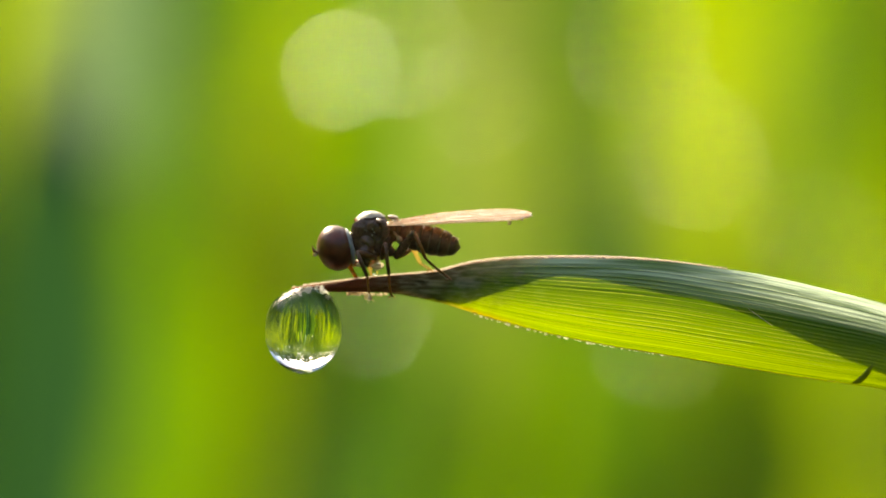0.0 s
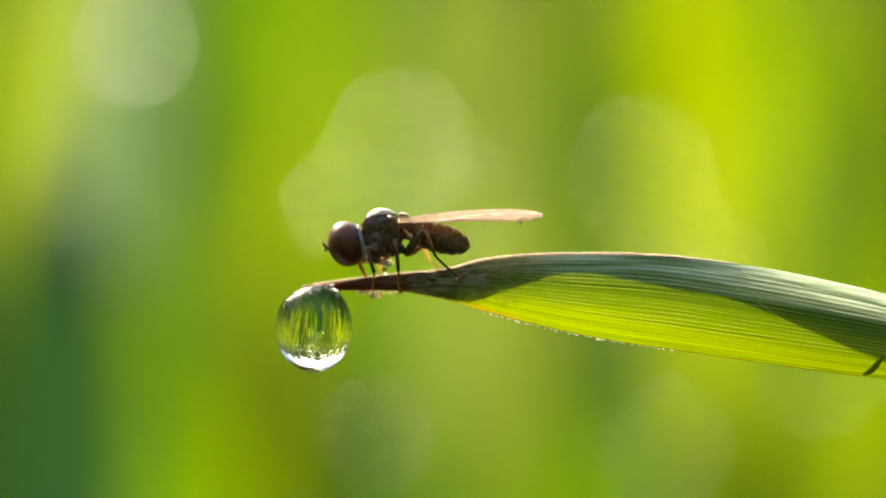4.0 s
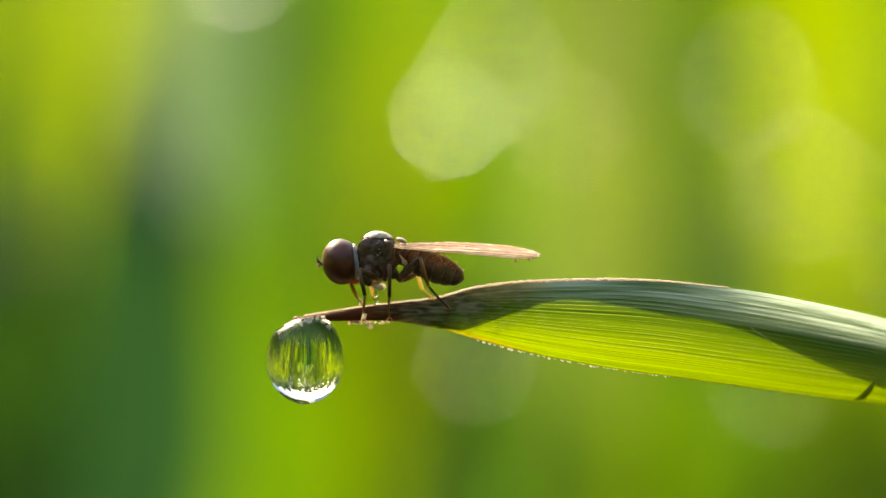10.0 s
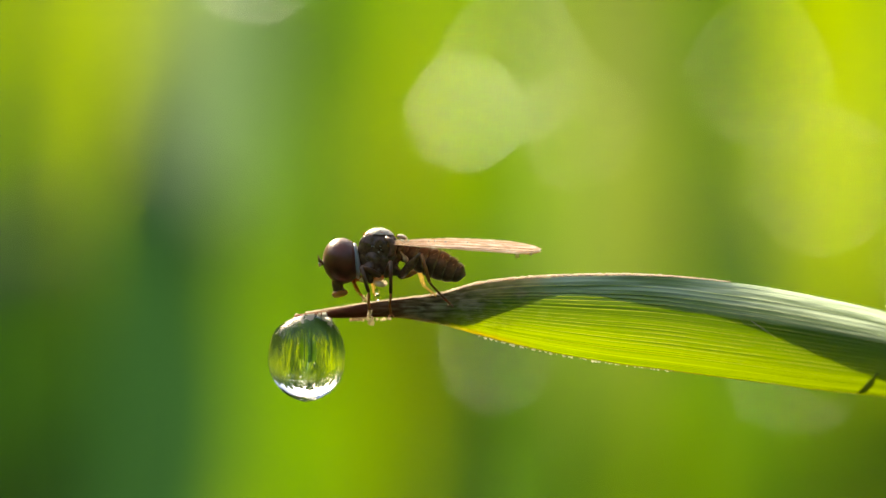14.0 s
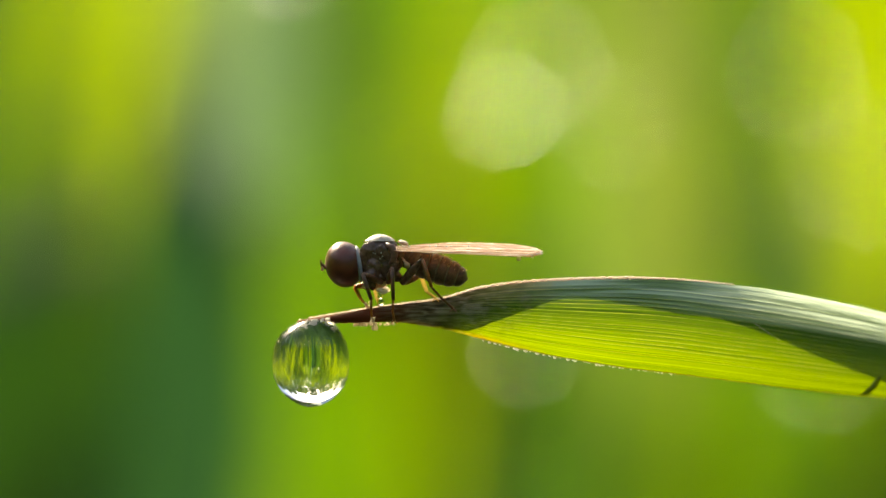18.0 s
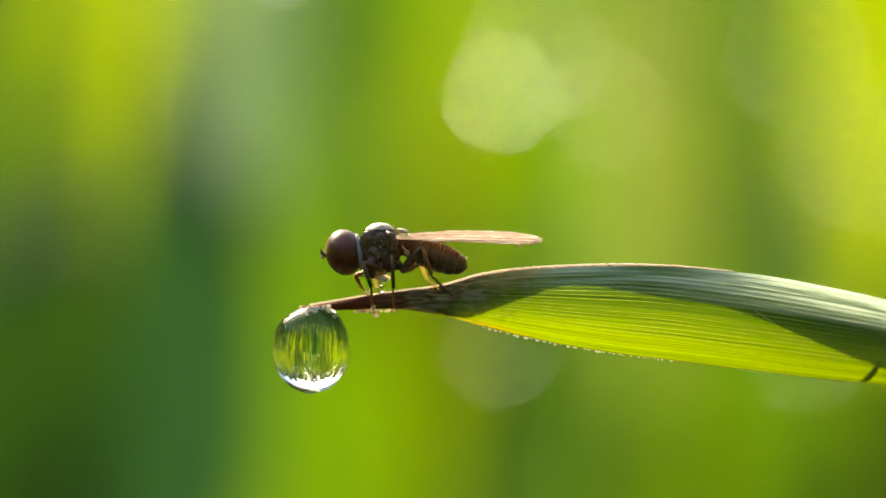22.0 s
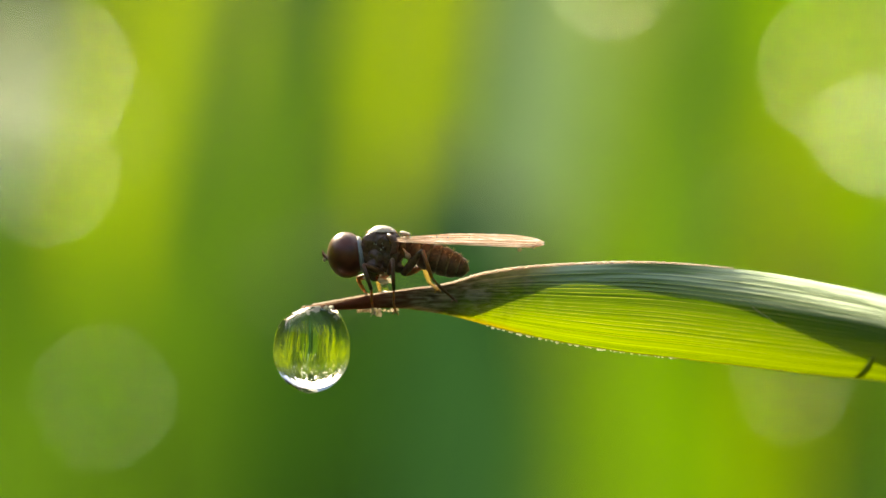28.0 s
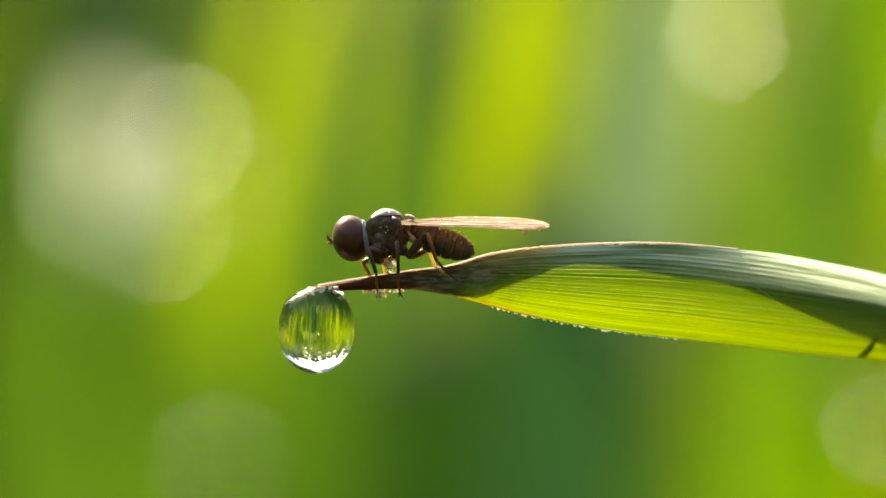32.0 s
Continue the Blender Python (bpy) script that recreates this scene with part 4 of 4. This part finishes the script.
def build_field():
    """The rest of the meadow all round: joined blades, low near the subject, tall farther off."""
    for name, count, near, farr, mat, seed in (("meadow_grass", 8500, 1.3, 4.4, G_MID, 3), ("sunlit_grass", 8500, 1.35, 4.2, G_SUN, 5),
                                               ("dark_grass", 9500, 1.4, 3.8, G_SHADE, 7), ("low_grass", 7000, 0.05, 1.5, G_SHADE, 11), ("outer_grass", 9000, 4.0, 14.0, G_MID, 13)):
        rnd = random.Random(seed)
        verts, faces = [], []
        for i in range(count):
            ang = rnd.uniform(-math.pi, math.pi)
            far = near + (farr - near) * rnd.random() ** (0.6 if name == "low_grass" else 1.2)
            x, y = math.sin(ang) * far, math.cos(ang) * far - 0.35 + 0.10 * math.cos(ang)
            if name == "low_grass":
                h = rnd.uniform(0.10, 0.22 + 0.12 * min(1, far))
            elif name == "outer_grass":
                h = rnd.uniform(0.5, 1.3)
            else:
                top = 4 + 22 * min(1, max(0, (far - 1.6) / 1.3))
                h = 0.5 + (far * math.tan(radians(rnd.uniform(-3, top))) if rnd.random() < 0.85 else -rnd.uniform(0.05, 0.3))
            w = rnd.uniform(0.004, 0.0125) * (1 + 0.25 * (min(far, 9) - 1))
            turn = rnd.uniform(-0.9, 0.9) - ang
            sx, sy = math.cos(turn) * w / 2, math.sin(turn) * w / 2
            lx, ly = rnd.gauss(0.06, 0.28) * h, rnd.gauss(0, 0.2) * h
            k = len(verts)
            for j in range(7):
                s = j / 6
                c = (x + lx * s * s, y + ly * s * s, h * s * (1 - 0.12 * s * s))
                ww = (1 - s**3) * 1.0 + 0.02
                verts += [(c[0] - sx * ww, c[1] - sy * ww, c[2]), (c[0] + sx * ww, c[1] + sy * ww, c[2])]
                if j:
                    q = k + 2 * j
                    faces.append((q - 2, q - 1, q + 1, q))
        me = bpy.data.meshes.new(name)
        me.from_pydata(verts, [], faces)
        me.materials.append(mat)
        ob = new(name, me)
        tagged(ob, {"meadow_grass": "dense green meadow grass", "sunlit_grass": "meadow grass toned bright green for sun", "dark_grass": "undergrowth grass toned dark green for shade", "low_grass": "low dark green grass under the taller blades", "outer_grass": "green grass of the wider meadow"}[name], "grass", kind="stuff")


build_field()


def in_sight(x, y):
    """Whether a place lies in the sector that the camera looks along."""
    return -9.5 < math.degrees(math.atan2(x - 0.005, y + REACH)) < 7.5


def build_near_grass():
    """Grass round the subject: undergrowth toned dark for shade, and blades of uneven height, toned bright, whose tips
    stand in the sun.
    """
    for name, count, mat, seed, broad, rise, span, sway in (
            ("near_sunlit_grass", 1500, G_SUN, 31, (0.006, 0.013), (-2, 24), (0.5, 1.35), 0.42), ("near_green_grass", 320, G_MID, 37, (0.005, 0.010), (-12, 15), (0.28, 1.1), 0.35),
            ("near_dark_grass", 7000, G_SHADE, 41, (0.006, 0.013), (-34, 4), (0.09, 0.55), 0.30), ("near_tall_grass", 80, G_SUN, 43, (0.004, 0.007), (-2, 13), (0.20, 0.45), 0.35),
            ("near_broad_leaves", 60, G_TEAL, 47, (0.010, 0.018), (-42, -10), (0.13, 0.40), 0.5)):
        rnd = random.Random(seed)
        verts, faces = [], []
        for i in range(count):
            ang, far = rnd.uniform(-1.9, 1.9), span[0] + (span[1] - span[0]) * rnd.random() ** 0.7
            x, y = math.sin(ang) * far, math.cos(ang) * far
            lo, hi = rise
            h = 0.5 + far * math.tan(radians(rnd.uniform(lo, min(hi, 15) if x < 0 else hi)))
            h = max(h, rnd.uniform(0.10, 0.22))
            lx, ly = rnd.gauss(0, sway) * h, rnd.gauss(0, sway * 0.7) * h
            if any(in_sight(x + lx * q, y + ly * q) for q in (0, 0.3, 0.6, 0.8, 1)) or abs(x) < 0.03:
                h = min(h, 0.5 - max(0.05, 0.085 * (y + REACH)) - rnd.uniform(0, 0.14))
            w = rnd.uniform(*broad)
            turn = rnd.uniform(-0.8, 0.8) - ang
            sx, sy = math.cos(turn) * w / 2, math.sin(turn) * w / 2
            k = len(verts)
            for j in range(9):
                s = j / 8
                ww = (1 - s**2.2) + 0.02
                c = (x + lx * s * s, y + ly * s * s, h * s * (1.1 - 0.1 * s * s))
                verts += [(c[0] - sx * ww, c[1] - sy * ww, c[2]), (c[0] + sx * ww, c[1] + sy * ww, c[2])]
                if j:
                    q = k + 2 * j
                    faces.append((q - 2, q - 1, q + 1, q))
        me = bpy.data.meshes.new(name)
        me.from_pydata(verts, [], faces)
        me.materials.append(mat)
        tagged(new(name, me), {"near_sunlit_grass": "sunlit yellow-green grass beside the subject", "near_green_grass": "green meadow grass beside the subject", "near_dark_grass": "grass beside the subject, toned dark green for shade", "near_tall_grass": "tall thin sunlit grass blades beside the subject", "near_broad_leaves": "broad bluish green leaves low in the grass"}[name], "grass", kind="stuff")


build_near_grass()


def build_woods():
    """A far belt of trees round the meadow."""
    rnd = random.Random(21)
    verts, faces = [], []
    for tree in range(90):
        ang = tree / 90 * 2 * math.pi + rnd.uniform(-0.03, 0.03)
        far = rnd.uniform(34, 40)
        cx, cy, hh = math.sin(ang) * far, math.cos(ang) * far, rnd.uniform(17, 21.5)
        k = len(verts)
        for z, r in ((0, 0.35), (hh * 0.6, 0.15)):
            verts += [(cx + r * math.cos(q), cy + r * math.sin(q), z) for q in (0, 2.1, 4.2)]
        faces += [(k, k + 1, k + 4, k + 3), (k + 1, k + 2, k + 5, k + 4), (k + 2, k, k + 3, k + 5)]
        for leaf in range(420):
            z = rnd.uniform(0.05, 1.0)
            rr = 2.6 * math.sin(math.pi * min(1, 0.25 + 0.75 * z)) ** 0.6 * math.sqrt(rnd.random()) + 0.2
            q = rnd.uniform(0, 6.28)
            c = Vector((cx + rr * math.cos(q), cy + rr * math.sin(q), z * hh))
            e1 = Vector((rnd.uniform(-1, 1), rnd.uniform(-1, 1), rnd.uniform(-1, 1))) * 0.95
            e2 = Vector((rnd.uniform(-1, 1), rnd.uniform(-1, 1), rnd.uniform(-1, 1))) * 0.95
            k = len(verts)
            verts += [tuple(c - e1), tuple(c + e2), tuple(c + e1)]
            faces.append((k, k + 1, k + 2))
    me = bpy.data.meshes.new("far_woods")
    me.from_pydata(verts, [], faces)
    me.materials.append(G_DEEP)
    tagged(new("far_woods", me), "dark distant belt of trees round the meadow", "trees", kind="stuff")


build_woods()


# ---- wet blades that glint in the meadow ----
# direction on the sheet, distance, size of the wet spot in millimetres
GLINTS = [(898, 190, 0.60, 1.08), (955, 112, 0.95, 1.5), (505, -80, 0.66, 1.15), (932, 612, 0.62, 0.66), (1455, 645, 0.80, 0.85), (1420, 120, 0.95, 1.2),
          (1090, 215, 0.70, 0.75), (1527, 303, 0.98, 1.2), (1747, 453, 0.97, 1.0), (-488, 85, 0.98, 1.9), (-650, 190, 0.99, 1.6), (-480, 262, 0.85, 1.3), (-395, 660, 0.90, 1.0)]


def build_glint(a, b, far, size):
    q = B(a, b, far)
    foot = Vector((q.x + random.uniform(-0.02, 0.02), q.y + 0.03, -0.004))
    t = thing("dewy_grass_blade", foot, "thin grass blade with a glinting dew drop", "grass blade", "dewy grass blades in the meadow")
    bm = bmesh.new()
    n = 14
    spine = []
    for i in range(n + 1):
        s = i / n
        spine.append(foot.lerp(q, s) + Vector((0, 0.03 * s * (1 - s), 0)))
    low = Vector((0, 0.0004, -size * 0.00025))
    ribbon(bm, [p + low for p in spine], [0.0018 * (1.15 - i / n) for i in range(n + 1)], Vector((1, 0.2, 0)))
    part("leaf_blade", bm, G_MID, t)
    # a flat bead of dew, tilted to mirror the sun at the first stand
    bm = bmesh.new()
    facing = (sun_dir + (Vector((0.003, -REACH, Z0)) - q).normalized()).normalized()
    turn = facing.to_track_quat("Z", "Y").to_matrix().to_4x4()
    r = size * 0.00045
    vs = bmesh.ops.create_uvsphere(bm, u_segments=24, v_segments=16, radius=1)["verts"]
    for v in vs:
        v.co.z = v.co.z * (0.06 if v.co.z > 0 else 0.25)
    bmesh.ops.transform(bm, matrix=Matrix.Translation(q) @ turn @ Matrix.Diagonal((r, r * 1.5, r, 1)), verts=bm.verts)
    part("dew_drop", bm, DEW, t, "glinting flat dew drop")
    return t


def dew_skin():
    k = Nodes("dew_film")
    p = k.n("ShaderNodeBsdfPrincipled", Roughness=0.36, IOR=1.5)
    nz = k.noise(900, 2)
    c = k.ramp(nz.outputs[0], [(0.3, (0.10, 0.14, 0.03)), (0.7, (0.16, 0.2, 0.06))])
    k.link(c.outputs[0], p.inputs["Base Color"])
    p.inputs["Specular IOR Level"].default_value = 1.0
    k.link(p.outputs[0], k.out.inputs[0])
    return k.m


DEW = dew_skin()
glint_blades = [build_glint(*row) for row in GLINTS]


# ---- dew and crumbs on the subject ----
def bead(name, at, r, mat, label, category, group, squash=1.0):
    t = thing(name, at, label, category, group)
    bm = bmesh.new()
    ball(bm, at, (r, r, r * squash), 14, 10)
    if mat is CRUST:
        roughen(bm.verts, r * 0.55, 22000)
    part("bead", bm, mat, t)
    return t


for i in range(46):
    a = 856 + (1196 - 856) * (i + random.uniform(-0.55, 0.55)) / 45
    r = random.choice((1.5, 1.8, 2.1, 2.5, 2.9, 3.4)) * (0.75 if a > 1100 else 1)
    bead("dew_bead", blade_point(a, 0.0) + Vector((0, 1.2, -0.5 * r)) * U, r, PEARL, "tiny bright dew bead on the leaf margin", "dew bead", "dew beads along the leaf margin", random.uniform(0.6, 1.0))
for i in range(20):
    a = random.uniform(626, 696)
    q = S(a, spline(LOW, a) + random.uniform(1, 5), spline(BASE, a) + 6)
    bead("pale_crumb", q, random.uniform(2.2, 4.2), CRUST, "pale crumb sticking under the dried leaf tip", "crumb", "crumbs under the leaf tip", 0.8)
bead("pale_crumb", S(662, 578, 22), 5.6, CRUST, "larger pale crumb hanging under the leaf tip", "crumb", "crumbs under the leaf tip", 1.1)
bead("pale_crumb", S(529, 567, 10), 3.6, CRUST, "pale frayed crumb at the leaf's point", "crumb", "crumbs under the leaf tip", 0.8)
for a, b, r in ((672, 523, 5.0), (673, 534, 5.6), (674, 543, 3.4)):
    bead("dew_bead", S(a, b, 26), r, WATER, "clear dew bead between the insect's legs", "dew bead", "dew beads under the insect")


# ---- what moves ----
FLY_ROWS = [(0, 2, 7, -7.2), (3.5, 2, 7, -7.1), (4.4, -1, 3, -3), (5.5, -3, -1.4, 1.2), (7, -2.5, -2.8, 1.3), (9, -1.5, -4, 1.6), (11, -2, -5, 1.7), (12, -2.5, -6, 2.3),
            (12.5, -2.5, -5.5, 2.8), (13, -1.6, -4.5, 1.9), (14.5, -1, -3.8, 1.4), (16.5, -1, -2.2, 1), (18, -2, -1, 0.2), (19, -1, 0, 0), (20, -1.5, 2.4, 0.2), (21, -1.5, 2.6, 0.1), (22, -3, 1.2, 0),
            (23, -3, 4, -0.1), (25.5, -2, 4.7, -0.2), (28, -5, 7.5, 0.5), (30, -5, 8, 0.3), (32, -5, 12, 0.1)]
# head: share of the downward nod; fore legs: degrees of forward swing
NOD = [(0, 0), (2, 0), (3.5, 0), (5.0, 0), (5.5, 0.55), (5.6, 0.7), (5.8, 0.15), (6.0, 0.6), (6.2, 0.2), (6.4, 0.7), (6.6, 0.02), (6.8, 0.6), (7, 0.05), (7.2, 0.5), (7.4, 0.35), (7.6, 0.08), (7.8, 0), (8.6, 0),
       (8.7, 0.8), (8.9, 0.9), (9, 1), (9.1, 0.6), (9.2, 1), (9.3, 0.7), (9.4, 0.1), (9.6, 0), (11.6, 0), (11.8, 1), (11.9, 0.5), (12, 0.9), (12.1, 0.9), (12.2, 0.45), (12.4, 1), (12.6, 0.12), (12.8, 0), (14.2, 0),
       (14.5, 0.7), (14.9, 0.4), (15.3, 0), (16.5, 0), (19, 0), (32, 0)]
DROOP = [(0, 2, 8), (3.5, 1.5, 8), (5, 0, 5), (7, 0, 4), (10, 1, 5), (12.8, 2, 8), (14.2, 1, 8), (16.5, 0, 3), (19, 0, 0), (32, 0, 0)]
# seconds, then degrees at hip, knee and ankle
UP, FACE, LOW_RUB = (47, 63, 50), (8, 45, 18), (-20, 50, 48)
GROOM = [(0, 0, 0, 0), (5.0, 0, 8, 5), (5.5, *FACE), (5.6, 14, 60, 40), (5.8, *LOW_RUB), (6.0, -4, 50, 40), (6.2, 30, 70, 50), (6.4, *FACE), (6.6, *LOW_RUB), (6.8, *FACE), (7, -28, 58, 50), (7.2, 42, 60, 50), (7.4, *LOW_RUB),
         (7.6, -14, 44, 34), (7.8, -6, 14, 10), (8.0, 0, 0, 0), (8.6, 0, 0, 0), (8.7, 42, 60, 50), (8.9, *UP), (9, *FACE), (9.1, *LOW_RUB), (9.2, *UP), (9.3, *FACE), (9.4, *LOW_RUB), (9.6, -12, 40, 30), (9.8, -6, 20, 14), (10, 0, 4, 0),
         (11.6, 0, 0, 0), (11.8, *FACE), (11.9, *LOW_RUB), (12, *UP), (12.1, *FACE), (12.2, -20, 54, 52), (12.4, *FACE), (12.6, -20, 50, 40), (12.8, -10, 28, 18), (13, -2, 6, 4), (13.3, 0, 0, 0), (14.2, 0, 0, 0),
         (14.5, 46, 62, 40), (14.8, 0, 60, 42), (15.2, 0, 10, 6), (15.6, 0, 0, 0), (32, 0, 0, 0)]
# seconds, share by which the mouthparts are put out
MOUTH = [(0, 0), (7.6, 0), (7.85, 1), (8.5, 1), (8.65, 0), (10.7, 0), (10.95, 0.8), (11.2, 0.6), (11.45, 0), (13.2, 0), (13.5, 1), (14.2, 1), (14.4, 0), (32, 0)]
DROP_SWAY = [(0, 0), (3.5, 0.2), (6, 0.4), (10, -0.3), (14, -0.4), (19, 0), (24, -0.8), (25.5, 0.4), (28, -2.2), (31.5, -2.4), (32, -2.4)]

# sway of the five nearest dewy blades: seconds, millimetres to the right, millimetres up
SWAYS = [
    [(0, -2.78, 0.49), (2, -2.7, 1.01), (2.5, -2.78, -0.09), (3, -2.83, -1.69), (3.5, -2.86, -2.19), (5.5, -2.4, -1.51), (7, -2.04, -1.24), (8, -1.86, -0.92), (9, -1.4, -0.8), (10, -0.94, -0.18), (12, -1, -0.22), (14, -0.67, -0.12), (17, -0.17, 0.05), (19, 0, 0), (21, 0.01, 0.32), (22, -0.09, 0.15), (23, -1.29, -0.8), (23.5, -2.53, -1.56), (24, -3, -2.37), (24.5, -0.95, -2.25), (25, 0.79, -1.91), (25.5, 2.66, -1.43), (28, 7.14, -0.85), (30, 7.15, -1.19), (32, 8.44, -1.63)],
    [(0, 1.36, -1.14), (2, 1.46, -1.5), (3.5, 2.33, 1.7), (6, 1.92, 0.89), (9, 1.79, 0.63), (10, 0.84, 0.22), (13, 1.65, 0.33), (19, 0, 0), (21, 0.04, 0.41), (23, 2.4, 1.55), (24, 4.97, 3.36), (25, 0.21, 3.06), (25.5, -1.65, 2.77), (28, -4.3, 2.01), (30, -4.3, 1.08), (32, -4.27, 1.57)],
    [(0, -2.01, -1.21), (2, -2.06, -1.82), (3.5, -1.77, -2.02), (9, -0.52, -0.89), (13, 0.19, -0.56), (19, 0.0, 0), (21, 0.05, -0.03), (23, -0.12, 0.04), (24, -0.02, -0.21), (25, 1.13, -0.4), (25.5, 1.89, -0.54), (28, 3.67, -0.36), (32, 4.85, -1.2)],
    [(0, -1.11, -0.17), (2, -1.41, 0.47), (3.5, -1.17, -1.78), (6, -0.55, -1.24), (9, -0.27, -0.92), (13, 0.27, -0.49), (19, 0, 0), (24, -2.38, -1.57), (25, 1.9, -1.12), (28, -0.29, -1.5), (32, -0.7, -1.38)],
    [(0, 0.17, 0.45), (3.5, 0.3, 1.37), (6, 0.46, -0.09), (13, 1.26, 0.25), (19, 0, 0), (24, -0.59, 1.03), (25, -0.17, 0.47), (32, 0, 0.29)],
]


def motions():
    for b, rows in zip(glint_blades, SWAYS):
        r0 = Vector(b.location)
        walk(b, [(t, Matrix.Translation(r0 + Vector((dx, 0, dz)) * 0.001)) for t, dx, dz in rows])
    rest = Vector(fly.location)
    walk(fly, [(t, Matrix.Translation(rest + Vector((dx, 0, -dy)) * U) @ Matrix.Rotation(radians(turn), 4, "Y")) for t, dx, dy, turn in FLY_ROWS])
    head = next(o for o in fly.children if o.name == "head")
    hr = Vector(head.location)
    walk(head, [(t, Matrix.Translation(hr + Vector((3 * n - np.interp(t, *np.transpose(DROOP)[[0, 1]]), 0, -12 * n - np.interp(t, *np.transpose(DROOP)[[0, 2]]))) * U) @ pose(0, 0, 0, 4 * n, -26 * n, 26 * n)) for t, n in NOD])
    for (leg, tibia, tarsus), share in ((fore_near, 1.0), (fore_far, 0.85)):
        lr, kr, ar = Vector(leg.location), Vector(tibia.location), Vector(tarsus.location)
        hip, knee, ankle = [], [], []
        for t, g, h, f in GROOM:
            bend = Matrix.Translation(kr) @ pose(0, 0, 0, 0, h * share, 0)
            reach = Vector((-13, 0, 4)) * U * min(1, h / 50)
            hip.append((t, Matrix.Translation(lr + reach) @ pose(0, 0, 0, 0, g * share, 0)))
            knee.append((t, bend))
            ankle.append((t, bend @ Matrix.Translation(ar - kr) @ pose(0, 0, 0, 0, f * share, 0)))
        walk(leg, hip)
        walk(tibia, knee)
        walk(tarsus, ankle)
    mouth = next(o for o in head.children if o.name == "proboscis")
    mr = Vector(mouth.location)
    walk(mouth, [(t, Matrix.Translation(mr + Vector((6, 0, 25)) * U * (1 - n))) for t, n in MOUTH])
    dr = Vector(drop.location)
    walk(drop, [(t, Matrix.Translation(dr) @ pose(0, 0, 0, 0, -2.2 * n, 0)) for t, n in DROP_SWAY])


motions()
